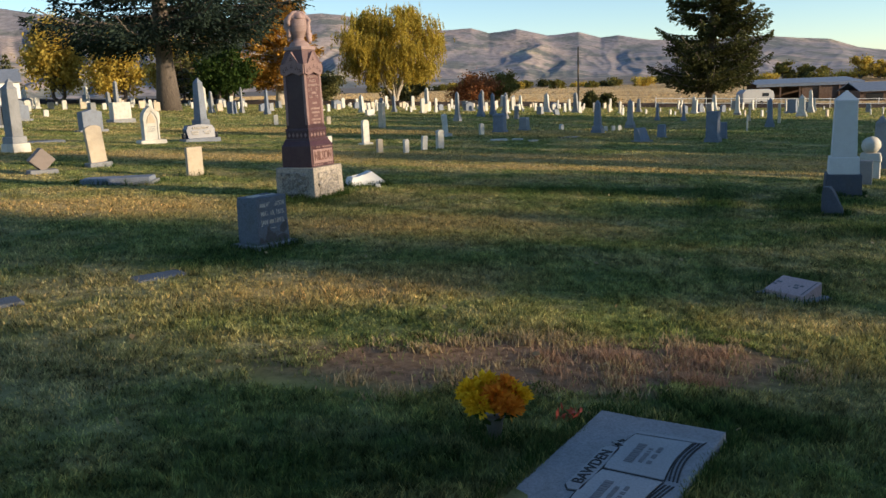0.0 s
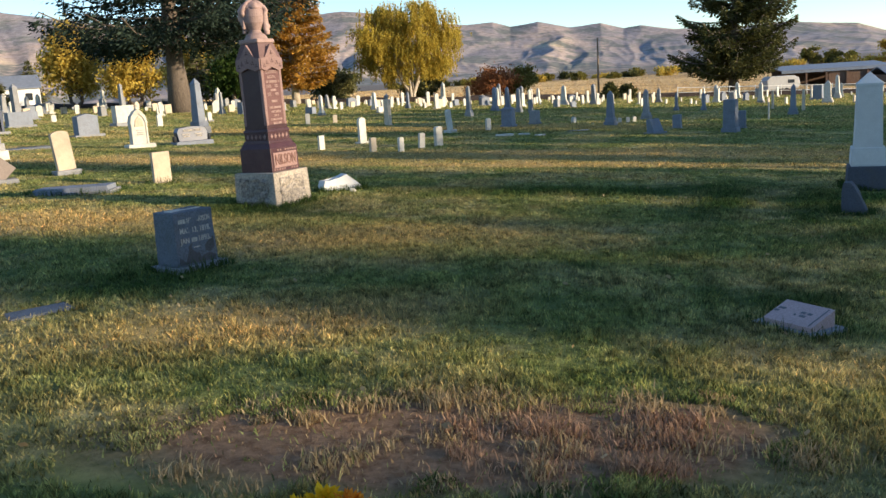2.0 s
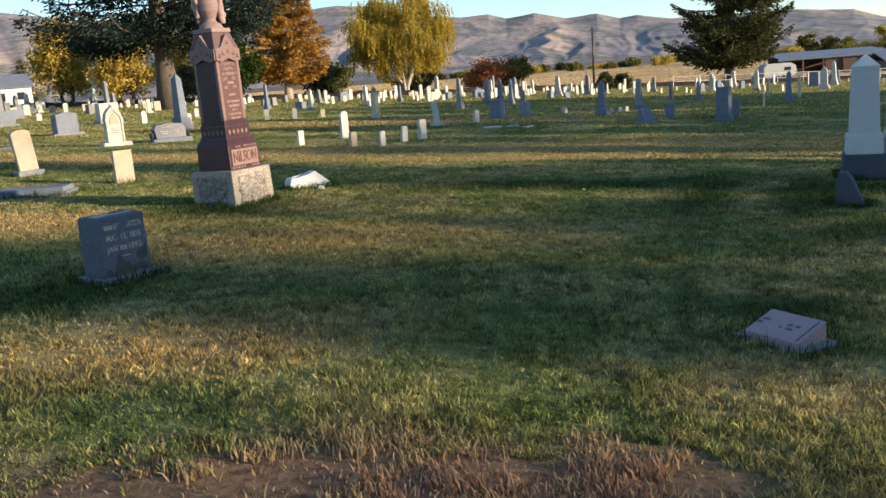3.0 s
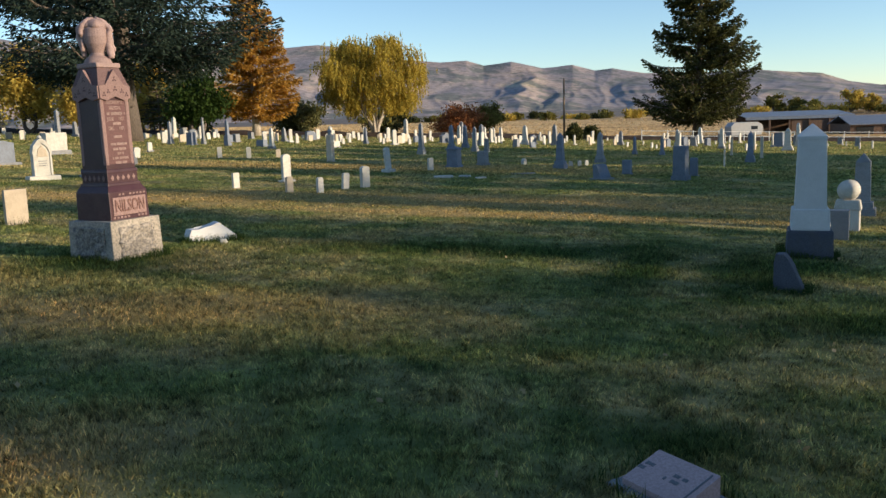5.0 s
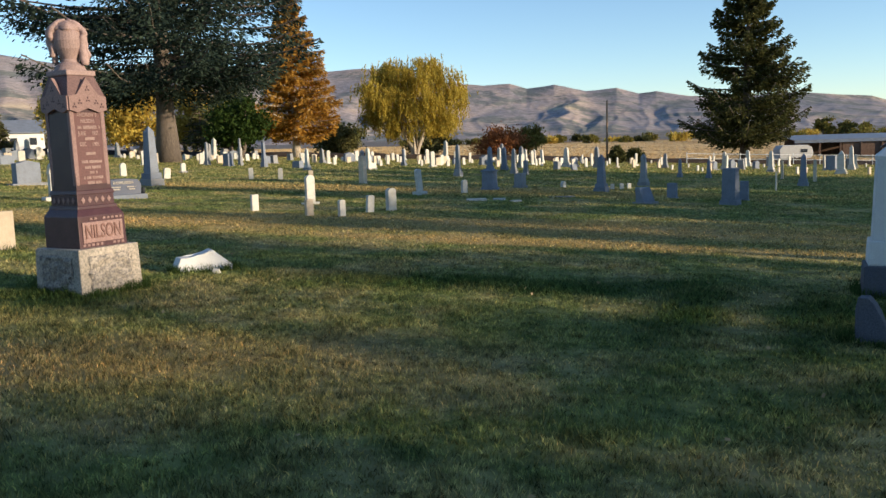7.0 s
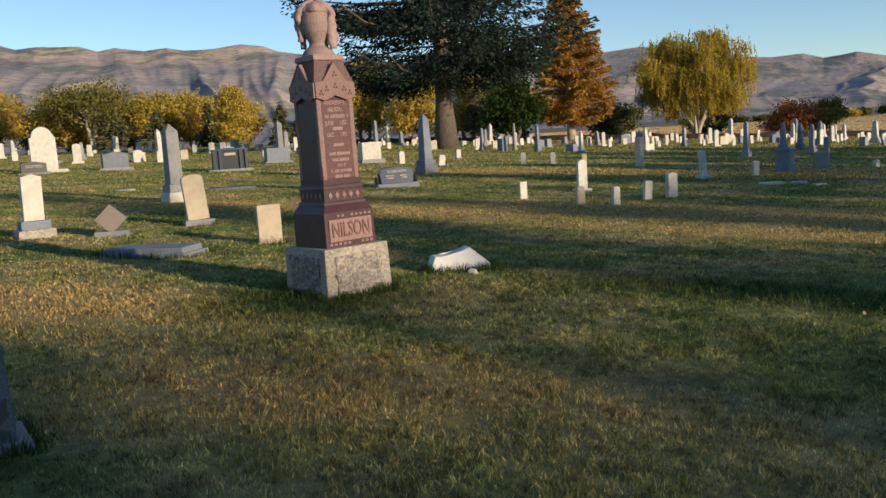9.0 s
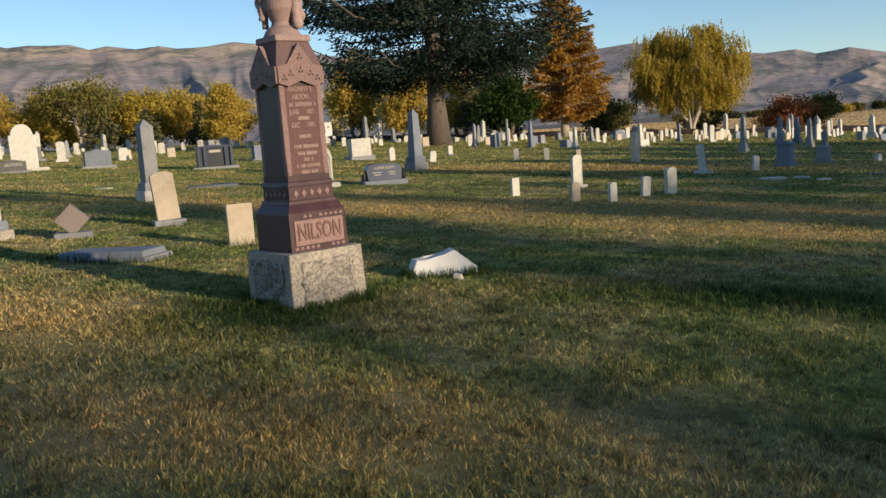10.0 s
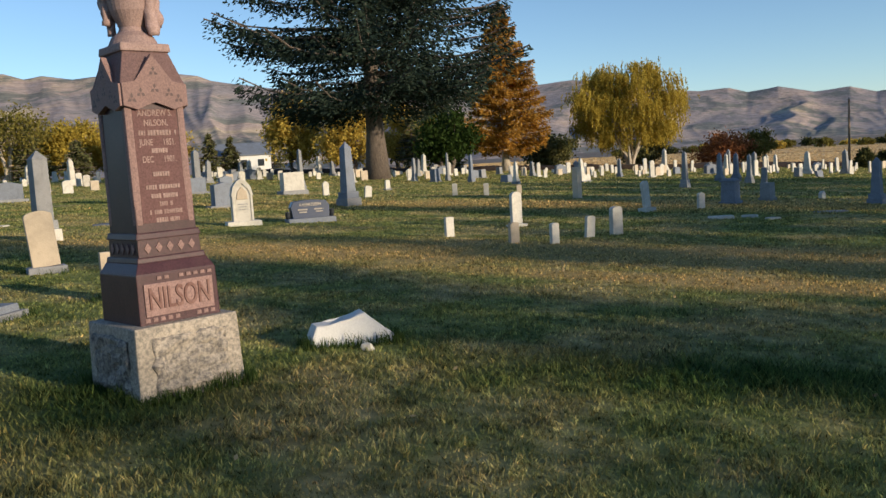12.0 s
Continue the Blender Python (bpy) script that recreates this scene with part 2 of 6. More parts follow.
# ---- mesh helpers ----
def link(name, bm, material, parent=None, label="", smooth=False):
    me = bpy.data.meshes.new(name)
    bm.normal_update()
    bm.to_mesh(me)
    bm.free()
    if smooth:
        me.polygons.foreach_set("use_smooth", [True] * len(me.polygons))
    me.materials.append(material)
    ob = new(name, me)
    if parent is not None:
        ob.parent = parent
    if label:
        ob["label"] = label
    return ob


def part(name, bm, material, parent, label="", smooth=False):
    return link(name, bm, material, parent, label, smooth)


def thing(name, m, label, category, group=""):
    ob = new(name)
    ob.empty_display_size = 0.2
    ob.matrix_basis = m
    return tagged(ob, label, category, group)


def on_ground(x, y, turn=0, sink=0.02, rx=0, ry=0):
    return pose(x, y, gz(x, y) - sink, rx, ry, turn)


def np_mesh(name, verts, faces, material, parent=None, smooth=False):
    me = bpy.data.meshes.new(name)
    nv, nf, k = len(verts), len(faces), faces.shape[1]
    me.vertices.add(nv)
    me.vertices.foreach_set("co", np.asarray(verts, dtype=np.float32).ravel())
    me.loops.add(nf * k)
    me.loops.foreach_set("vertex_index", np.asarray(faces, dtype=np.int32).ravel())
    me.polygons.add(nf)
    me.polygons.foreach_set("loop_start", np.arange(0, nf * k, k, dtype=np.int32))
    me.polygons.foreach_set("loop_total", np.full(nf, k, dtype=np.int32))
    me.update(calc_edges=True)
    if smooth:
        me.polygons.foreach_set("use_smooth", [True] * nf)
    me.materials.append(material)
    ob = new(name, me)
    if parent is not None:
        ob.parent = parent
    return ob


def frustum(bm, w0, d0, w1, d1, z0, z1, bevel=0.0, cx=0.0, cy=0.0):
    """A four-sided block from (w0 x d0) at z0 to (w1 x d1) at z1."""
    vs = [bm.verts.new((cx + sx * w / 2, cy + sy * d / 2, z)) for w, d, z in ((w0, d0, z0), (w1, d1, z1)) for sx, sy in ((-1, -1), (1, -1), (1, 1), (-1, 1))]
    fs = [bm.faces.new([vs[i] for i in q]) for q in ((3, 2, 1, 0), (4, 5, 6, 7), (0, 1, 5, 4), (1, 2, 6, 5), (2, 3, 7, 6), (3, 0, 4, 7))]
    if bevel:
        edges = list({e for f in fs for e in f.edges})
        bmesh.ops.bevel(bm, geom=edges, offset=bevel, segments=2, affect="EDGES", profile=0.6)


def prism(bm, outline, d, bevel=0.0, y0=None):
    """An outline in x and z, drawn out d thick along y."""
    y0 = -d / 2 if y0 is None else y0
    a = [bm.verts.new((x, y0, z)) for x, z in outline]
    b = [bm.verts.new((x, y0 + d, z)) for x, z in outline]
    n = len(a)
    fs = [bm.faces.new(a), bm.faces.new(b[::-1])]
    fs += [bm.faces.new((a[i], b[i], b[(i + 1) % n], a[(i + 1) % n])) for i in range(n)]
    if bevel:
        edges = [e for f in fs[:2] for e in f.edges]
        bmesh.ops.bevel(bm, geom=edges, offset=bevel, segments=2, affect="EDGES", profile=0.6)
    bmesh.ops.recalc_face_normals(bm, faces=bm.faces[:])


def lathe(bm, profile, n=24, cx=0.0, cy=0.0, wave=0.0, waves=0):
    rings = []
    for r, z in profile:
        rings.append([bm.verts.new((cx + r * (1 + wave * math.sin(waves * 2 * math.pi * i / n)) * math.cos(2 * math.pi * i / n), cy + r * (1 + wave * math.sin(waves * 2 * math.pi * i / n)) * math.sin(2 * math.pi * i / n), z)) for i in range(n)])
    for p, q in zip(rings, rings[1:]):
        for i in range(n):
            bm.faces.new((p[i], p[(i + 1) % n], q[(i + 1) % n], q[i]))
    bm.faces.new(rings[0][::-1])
    bm.faces.new(rings[-1])


def tube(bm, pts, radii, n=8):
    """A tapered limb along points."""
    rings = []
    for i, p in enumerate(pts):
        p = Vector(p)
        t = Vector(pts[min(i + 1, len(pts) - 1)]) - Vector(pts[max(i - 1, 0)])
        t.normalize()
        u = t.cross(Vector((0.3, 0.9, 0.2)))
        u.normalize()
        v = t.cross(u)
        rings.append([bm.verts.new(p + float(radii[i]) * (math.cos(a) * u + math.sin(a) * v)) for a in [2 * math.pi * k / n for k in range(n)]])
    for p, q in zip(rings, rings[1:]):
        for i in range(n):
            bm.faces.new((p[i], p[(i + 1) % n], q[(i + 1) % n], q[i]))
    bm.faces.new(rings[0][::-1])
    bm.faces.new(rings[-1])


def roughen(bm, amount, scale, cuts=0, seed=0.0):
    """Subdivide and push the skin about, for hewn and weathered stone."""
    if cuts:
        bmesh.ops.subdivide_edges(bm, edges=bm.edges[:], cuts=cuts, use_grid_fill=True)
    bm.normal_update()
    for v in bm.verts:
        v.co += v.normal * amount * noise.noise((v.co + Vector((seed, seed * 0.7, 3.1))) * scale)


def lettering(text, size, material, parent, m, depth=0.003, label="", width=None):
    """Cut or raised words, as a thin mesh in the built-in letters."""
    cu = bpy.data.curves.new("lettering", "FONT")
    cu.body, cu.size, cu.extrude = text, size, depth
    cu.align_x, cu.align_y = "CENTER", "CENTER"
    cu.offset = size * 0.012
    tmp = bpy.data.objects.new("lettering_curve", cu)
    scene.collection.objects.link(tmp)
    dg = bpy.context.evaluated_depsgraph_get()
    me = bpy.data.meshes.new_from_object(tmp.evaluated_get(dg))
    bpy.data.objects.remove(tmp)
    bpy.data.curves.remove(cu)
    me.materials.clear()
    me.materials.append(material)
    ob = new("lettering", me)
    ob.parent = parent
    k = 1.0
    if width:
        xs = [v.co.x for v in me.vertices]
        k = width / max(1e-3, max(xs) - min(xs))
    ob.matrix_basis = m @ Matrix.Diagonal((k, 1, 1, 1))
    if label:
        ob["label"] = label
    return ob


def bars(parent, material, m, rows, height, name="worn_lettering", seed=1, depth=0.003):
    """Worn writing: rows (x0, x1, z) of small upright bars of letter size."""
    rnd = random.Random(seed)
    bm = bmesh.new()
    for x0, x1, z in rows:
        x = x0
        while x < x1:
            w = height * rnd.uniform(0.35, 0.7)
            if rnd.random() < 0.87:
                hh = height * rnd.uniform(0.8, 1.0)
                vs = [bm.verts.new((x + px * w, pz * hh + z, py)) for py in (-depth, depth) for px, pz in ((0, -0.5), (0.8, -0.5), (0.8, 0.5), (0, 0.5))]
                for q in ((4, 5, 6, 7), (0, 1, 5, 4), (1, 2, 6, 5), (2, 3, 7, 6), (3, 0, 4, 7)):
                    bm.faces.new([vs[i] for i in q])
            x += w
    ob = part(name, bm, material, parent)
    ob.matrix_basis = m
    return ob


# ---- ground, plain and hills ----
def axis(spans):
    out = []
    for a, b, s in spans:
        out += list(np.arange(a, b, s))
    return out + [spans[-1][1]]


def build_ground():
    xs = axis([(-4600, -600, 250), (-600, -120, 40), (-120, -14, 4), (-14, 14, 0.25), (14, 120, 4), (120, 600, 40), (600, 4600, 250)])
    ys = axis([(-3000, -200, 400), (-200, -8, 12), (-8, 2, 1), (2, 26, 0.25), (26, 130, 2), (130, 400, 15), (400, 4600, 210)])
    verts = np.zeros((len(xs) * len(ys), 3))
    k = 0
    for y in ys:
        for x in xs:
            z = gz(x, y)
            if abs(x) < 30 and -8 < y < 40:
                z += 0.018 * noise.noise((x * 0.9, y * 0.9, 0.3)) + 0.012 * noise.noise((x * 2.7, y * 2.7, 5.0))
            verts[k] = (x, y, z)
            k += 1
    nx = len(xs)
    i = np.arange(nx - 1)[None, :] + nx * np.arange(len(ys) - 1)[:, None]
    faces = np.stack([i, i + 1, i + nx + 1, i + nx], -1).reshape(-1, 4)
    tagged(np_mesh("ground", verts, faces, LAWN, None, True), "mown autumn lawn, green with straw patches, dry plain beyond", "lawn", kind="structure")


build_ground()


def hill_material():
    m, nt, b = mat("dry_hazy_hillside", 0.95)
    a = noise_node(nt, 0.0022, 9, 0.62)
    c = noise_node(nt, 0.006, 10, 0.72)
    # the mauve-grey stops put distance haze and bluish shaded flanks into the colour
    col = ramp(nt, a.outputs[0], [(0.34, (0.23, 0.22, 0.24)), (0.46, (0.33, 0.285, 0.28)), (0.55, (0.45, 0.35, 0.30)), (0.66, (0.60, 0.49, 0.30))])
    # sagebrush and juniper in broken patches
    col = mix(nt, ramp(nt, c.outputs[0], [(0.49, grey(0)), (0.56, grey(0.85))]), col, (0.15, 0.165, 0.145))
    scrub = noise_node(nt, 0.05, 8, 0.8)
    place = nt.nodes.new("ShaderNodeTexCoord")
    steep = nt.nodes.new("ShaderNodeMapping")
    steep.inputs["Scale"].default_value = (1, 0.3, 2.5)
    nt.links.new(place.outputs["Object"], steep.inputs["Vector"])
    for n in (a, c, scrub):
        nt.links.new(steep.outputs[0], n.inputs["Vector"])
    col = mix(nt, 1.0, col, ramp(nt, scrub.outputs[0], [(0.38, grey(0.62)), (0.62, grey(1.18))]), "MULTIPLY")
    nt.links.new(col, b.inputs["Base Color"])
    return m


def build_hills():
    """One range round the plain: a skyline by bearing, with spurs and gullies running down to the plain."""
    bearing = [-80, -48, -46.8, -46, -44.8, -42.5, -41.5, -40.5, -38.8, -37.4, -36.4, -34.6, -32.9, -31.5, -30.6, -24, -20, -9.1, -7.3, -6.0, -2.5, -0.7, 0.7, 2.4, 3.5, 4.4, 5.3, 7.3, 9.3, 10.7, 11.8, 13.8, 17, 20.6, 24.3, 25.8, 27.5, 60]
    rise = [6.0, 6.9, 6.9, 6.65, 6.8, 6.75, 6.45, 6.65, 6.4, 6.58, 6.4, 6.4, 6.6, 6.45, 6.1, 5.0, 4.6, 4.7, 4.83, 4.7, 3.8, 3.65, 3.5, 3.55, 3.2, 3.3, 3.4, 2.9, 3.02, 2.6, 2.71, 2.33, 2.2, 2.22, 1.82, 1.28, 1.0, 1.0]
    turns = axis([(-78, -52, 0.8), (-52, 31, 0.1), (31, 56, 0.8)])
    na, nr = len(turns), 90
    verts = np.zeros((na * nr, 3))
    for ia, az in enumerate(turns):
        crest = math.tan(radians(float(np.interp(az, bearing, rise)))) * 4100
        broad = math.tan(radians(float(np.mean(np.interp(np.linspace(az - 6, az + 6, 13), bearing, rise))))) * 4100
        for ir in range(nr):
            f = ir / (nr - 1)
            r = 1500 + 3000 * f
            x, y = r * math.sin(radians(az)), r * math.cos(radians(az))
            up = min(1.0, f / 0.866)
            shape = 0.35 * up + 0.65 * up ** 2.2 if f < 0.866 else 1 - (f - 0.866) * 2.0
            # spurs: ridged folds by bearing, wandering as they come down
            wander = 2.4 * noise.noise(Vector((az * 0.10, f * 2.2, 7.0))) + 0.5 * noise.noise(Vector((az * 0.4, f * 6.0, 1.0)))
            big = 1 - 2 * abs(noise.noise(Vector(((az + wander * 2.2) * 0.16, f * 0.9, 2.0))))
            mid = 1 - 2 * abs(noise.noise(Vector(((az + wander * 1.4) * 0.45, f * 1.8, 5.0))))
            fine = 1 - 2 * abs(noise.noise(Vector(((az + wander) * 1.3, f * 5.0, 8.0))))
            side = (4 * up * (1 - up)) ** 0.8 if f < 0.866 else 0.0
            z = broad * shape + (crest - broad) * shape * up ** 5 + side * broad * (0.085 * (big - 0.55) + 0.032 * (mid - 0.5) + 0.010 * (fine - 0.5)) + 2.0
            z += 3 * up * noise.noise(Vector((x * 0.006, y * 0.006, 9))) + 1.0 * up * noise.noise(Vector((x * 0.02, y * 0.02, 3)))
            verts[ia * nr + ir] = (x, y, max(z, -3 + 4 * f))
    i = nr * np.arange(na - 1)[:, None] + np.arange(nr - 1)[None, :]
    faces = np.stack([i, i + nr, i + nr + 1, i + 1], -1).reshape(-1, 4)
    ob = np_mesh("backdrop_hills", verts, faces, hill_material(), None, True)
    tagged(ob, "dry brown mountains with scrub slopes beyond the plain", "mountains", kind="structure")


build_hills()


# ---- trees ----
def leaf_quads(centres, along, length, width, rnd):
    """Small leaf sprays: kite-shaped pieces at the centres, drawn out along the given ways."""
    c = np.asarray(centres)
    n = len(c)
    a = np.asarray(along, dtype=float)
    a /= np.linalg.norm(a, axis=1)[:, None] + 1e-9
    side = np.cross(a, rnd.normal(size=(n, 3)))
    side /= np.linalg.norm(side, axis=1)[:, None] + 1e-9
    ln = (length * rnd.uniform(0.6, 1.3, n))[:, None]
    wd = (width * rnd.uniform(0.6, 1.3, n))[:, None]
    v = np.stack([c - a * ln * 0.5, c + side * wd * 0.5, c + a * ln * 0.5, c - side * wd * 0.5], 1).reshape(-1, 3)
    f = np.arange(4 * n).reshape(n, 4)
    return v, f


def conifer(name, x, y, h, r, bare, needles, label, seed, droop=0.25, sprays=34, whorls=46, trunk=0.5, point=1.0, spray=0.42, category="tree", tip=0.12, barked=None):
    """Spruce: tapered trunk, many drooping limbs, sprays of needles hanging along them."""
    rnd = np.random.RandomState(seed)
    root = thing(name, on_ground(x, y), label, category)
    bm = bmesh.new()
    lean = 0.02 * h
    stem = [(lean * t * t * math.sin(seed), lean * t * math.cos(seed) * t, h * t) for t in np.linspace(0, 1, 9)]
    tube(bm, stem, [trunk * (1.35 if i == 0 else 1) * (1 - 0.95 * i / 8) + 0.03 for i in range(9)], 12)
    part("trunk", bm, barked or BARK, root, smooth=True)
    limbs = bmesh.new()
    cs, al = [], []
    for w in range(whorls):
        t = (w + rnd.uniform(-0.4, 0.4)) / whorls
        z = bare + (h - bare) * max(0.0, t)
        reach = r * (1 - max(0, t)) ** point * min(1.0, 0.72 + 2.2 * max(0, t))
        for k in range(rnd.randint(5, 8)):
            az = rnd.uniform(0, 2 * math.pi)
            ln = reach * rnd.uniform(0.5, 1.12) + 0.3
            d = np.array([math.cos(az), math.sin(az), 0])
            us = np.linspace(0, 1, 6)
            pts = [d * ln * u + np.array([0, 0, z + ln * (0.12 * u - droop * u * u + tip * u ** 4)]) for u in us]
            tube(limbs, [tuple(p) for p in pts], [0.05 * ln / r + 0.012 + 0.04 * (1 - u) for u in us], 4)
            n = int(sprays * (0.35 + ln / r))
            u = rnd.uniform(0.12, 1.0, n) ** 0.8
            base = d[None, :] * (ln * u)[:, None]
            base[:, 2] += z + ln * (0.12 * u - droop * u * u + tip * u ** 4)
            perp = np.array([-d[1], d[0], 0])
            fan = rnd.normal(0, 0.16, n) * ln * (1.1 - u * 0.8)
            drop = -np.abs(rnd.normal(0, 0.20 + 0.03 * ln, n))
            base = base + perp[None, :] * fan[:, None]
            base[:, 2] += drop
            cs.append(base)
            ways = d[None, :] * 0.7 + perp[None, :] * np.sign(fan)[:, None] * 0.6 + rnd.normal(0, 0.35, (n, 3))
            ways[:, 2] -= 0.35
            al.append(ways)
    part("limb", limbs, barked or BARK, root)
    v, f = leaf_quads(np.concatenate(cs), np.concatenate(al), spray * 1.7, spray * 0.62, rnd)
    np_mesh("crown", v, f, needles, root)
    return root


def broadleaf(name, x, y, h, rx, bare, leaves, label, seed, stems=1, clumps=46, per=170, leaf=0.30, trunk=0.28, barked=None, cone=0.0, gap=0.34, category="tree"):
    """Leafy tree or bush: forked stems, limbs to each clump, and a crown of loose clumps of leaves."""
    rnd = np.random.RandomState(seed)
    root = thing(name, on_ground(x, y), label, category)
    barked = barked or BARK
    mid, rz = (h + bare) / 2, (h - bare) / 2
    centres = []
    while len(centres) < clumps:
        p = rnd.uniform(-1, 1, 3)
        q = np.linalg.norm(p)
        if q < 1 and q > 0.35:
            shrink = 1 - cone * (p[2] + 1) / 2
            centres.append(np.array([p[0] * rx * 0.85 * shrink, p[1] * rx * 0.85 * shrink, mid + p[2] * rz * 0.88]))
    bm = bmesh.new()
    forks = []
    for s in range(stems):
        a = 2 * math.pi * s / max(1, stems) + rnd.uniform(-0.4, 0.4)
        off = np.array([math.cos(a), math.sin(a), 0]) * (trunk * 0.9 if stems > 1 else 0)
        top = off * 5 + np.array([0, 0, bare + 0.45 * (h - bare)])
        pts = [off + np.array([0, 0, -0.2]), off * 1.6 + np.array([rnd.normal(0, 0.1), rnd.normal(0, 0.1), bare * 0.5]), off * 3 + np.array([0, 0, bare]), top]
        tube(bm, [tuple(p) for p in pts], [trunk * 1.3, trunk, trunk * 0.8, trunk * 0.3], 9)
        forks.append((pts[2], top))
    part("trunk", bm, barked, root, smooth=True)
    limbs = bmesh.new()
    cs, al = [], []
    for c in centres:
        lo, hi = forks[rnd.randint(len(forks))]
        start = lo + (hi - lo) * rnd.uniform(0, 0.8)
        bend = (start + c) / 2 + np.array([0, 0, 0.12 * h * rnd.uniform(-0.3, 1)])
        tube(limbs, [tuple(start), tuple(bend), tuple(c)], [trunk * 0.28, trunk * 0.16, 0.015], 5)
        n = int(per * rnd.uniform(0.6, 1.3))
        size = gap * rx * rnd.uniform(0.6, 1.15)
        p = rnd.normal(0, 0.5, (n, 3)) * np.array([1, 1, 0.75]) * size
        cs.append(c + p)
        al.append(rnd.normal(0, 1, (n, 3)) + np.array([0, 0, -0.5]))
    part("limb", limbs, barked, root)
    v, f = leaf_quads(np.concatenate(cs), np.concatenate(al), leaf * 1.3, leaf * 0.8, rnd)
    np_mesh("crown", v, f, leaves, root)
    return root


def willow_tree(x, y, h, r, label, seed):
    """Weeping crown: boughs ending in uneven lumps, short leaf strings hanging from each."""
    rnd = np.random.RandomState(seed)
    root = thing("willow_tree", on_ground(x, y), label, "tree")
    bm, limbs = bmesh.new(), bmesh.new()
    cs, al = [], []
    for s in range(6):
        a = s * 1.05 + 0.4
        d = np.array([math.cos(a), math.sin(a), 0])
        tube(bm, [tuple(d * 0.12 + np.array([0, 0, -0.2])), tuple(d * 0.4 + np.array([0, 0, 1.1])), tuple(d * 1.5 + np.array([0, 0, 3.4])), tuple(d * 2.2 + np.array([0, 0, 7.0]))], [0.30, 0.20, 0.14, 0.06], 9)
    lumps = []
    while len(lumps) < 150:
        a = rnd.uniform(0, 2 * math.pi)
        u = rnd.uniform(-0.75, 1.0)
        ring = math.sqrt(max(0.0, 1 - (0.9 * u) ** 2))
        wide = 1 + 0.16 * math.sin(2 * a + 1.0) + 0.14 * math.sin(5 * a + 3 * u)
        q = rnd.uniform(0.35, 1.0) ** 0.6
        lumps.append((np.array([math.cos(a) * r * ring * q * wide, math.sin(a) * r * ring * q * wide, 0.60 * h + u * 0.385 * h * (0.75 + 0.25 * q)]), np.array([math.cos(a), math.sin(a), 0]), q))
    for c, d, q in lumps:
        start = d * min(2.0, 0.4 * r * q) + np.array([0, 0, 0.36 * h])
        bend = (start + c) / 2 + np.array([0, 0, 0.7])
        tube(limbs, [tuple(start), tuple(bend), tuple(c)], [0.07, 0.045, 0.012], 4)
        spread = rnd.uniform(0.35, 0.75)
        for strand in range(rnd.randint(16, 30)):
            o = c + rnd.normal(0, spread, 3) * np.array([1, 1, 0.55])
            ln = rnd.uniform(0.5, 2.3)
            n = int(ln * 13) + 3
            zz = np.linspace(0, ln, n)
            p = np.repeat(o[None, :], n, 0) + rnd.normal(0, 0.07, (n, 3)) + d[None, :] * (0.18 * zz / ln)[:, None]
            p[:, 2] -= zz
            p = p[p[:, 2] > 1.7 + 0.9 * math.sin(3 * o[0])]
            if len(p):
                cs.append(p)
                w = rnd.normal(0, 0.45, (len(p), 3))
                w[:, 2] -= 1
                al.append(w)
    part("trunk", bm, BARK_PALE, root, smooth=True)
    part("limb", limbs, BARK_PALE, root)
    v, f = leaf_quads(np.concatenate(cs), np.concatenate(al), 0.30, 0.12, rnd)
    np_mesh("crown", v, f, LEAF_WILLOW, root)


conifer("spruce_tree", -21.0, 68.0, 28, 12.9, 5.0, NEEDLE_DARK, "huge dark blue-green spruce with a thick bare lower trunk", 3, droop=0.30, sprays=350, whorls=54, trunk=0.72, point=0.62, spray=0.235, tip=0.26)
conifer("spruce_tree", 36.4, 115.5, 26.5, 9.3, 2.2, NEEDLE_GREEN, "tall pointed olive-green spruce standing alone by the field", 8, droop=0.16, sprays=190, whorls=50, trunk=0.55, point=0.90, spray=0.33, tip=0.26)
conifer("autumn_tree", -18.6, 103, 18.6, 5.9, 2.2, LEAF_ORANGE, "tall conical rust-orange autumn tree on a pale trunk", 5, droop=0.12, sprays=210, whorls=46, trunk=0.40, point=0.72, spray=0.25, tip=0.1, barked=BARK_PALE)
willow_tree(-5.4, 110.5, 12.4, 5.4, "weeping yellow-green autumn tree with pale forked trunks", 4)
broadleaf("autumn_bush", 5.5, 124, 3.9, 4.6, 0.3, LEAF_RED, "red-brown autumn bush at the lawn's far edge", 6, stems=4, clumps=46, per=120, leaf=0.28, trunk=0.1)
broadleaf("green_bush", 9.6, 127, 4.6, 3.0, 0.3, LEAF_OLIVE, "olive green bush beside a red-brown one", 7, stems=3, clumps=30, per=120, leaf=0.28, trunk=0.1)
broadleaf("juniper_bush", -16.5, 121, 4.4, 3.8, 0.2, NEEDLE_SUNLIT, "wide spreading dark green juniper bush", 9, stems=4, clumps=50, per=130, leaf=0.34, trunk=0.12)
broadleaf("juniper_bush", -4.6, 126, 3.8, 3.4, 0.2, NEEDLE_SUNLIT, "dark juniper bush behind the weeping tree", 10, stems=4, clumps=40, per=120, leaf=0.34, trunk=0.12)
conifer("pine_tree", -32.5, 112, 7.2, 3.1, 1.2, NEEDLE_SUNLIT, "small olive pine at the lawn's edge", 11, sprays=12, whorls=16, trunk=0.14, spray=0.42)
conifer("pine_tree", -29.0, 118, 5.6, 3.0, 0.8, NEEDLE_SUNLIT, "low olive pine at the lawn's edge", 12, sprays=12, whorls=14, trunk=0.14, spray=0.42)
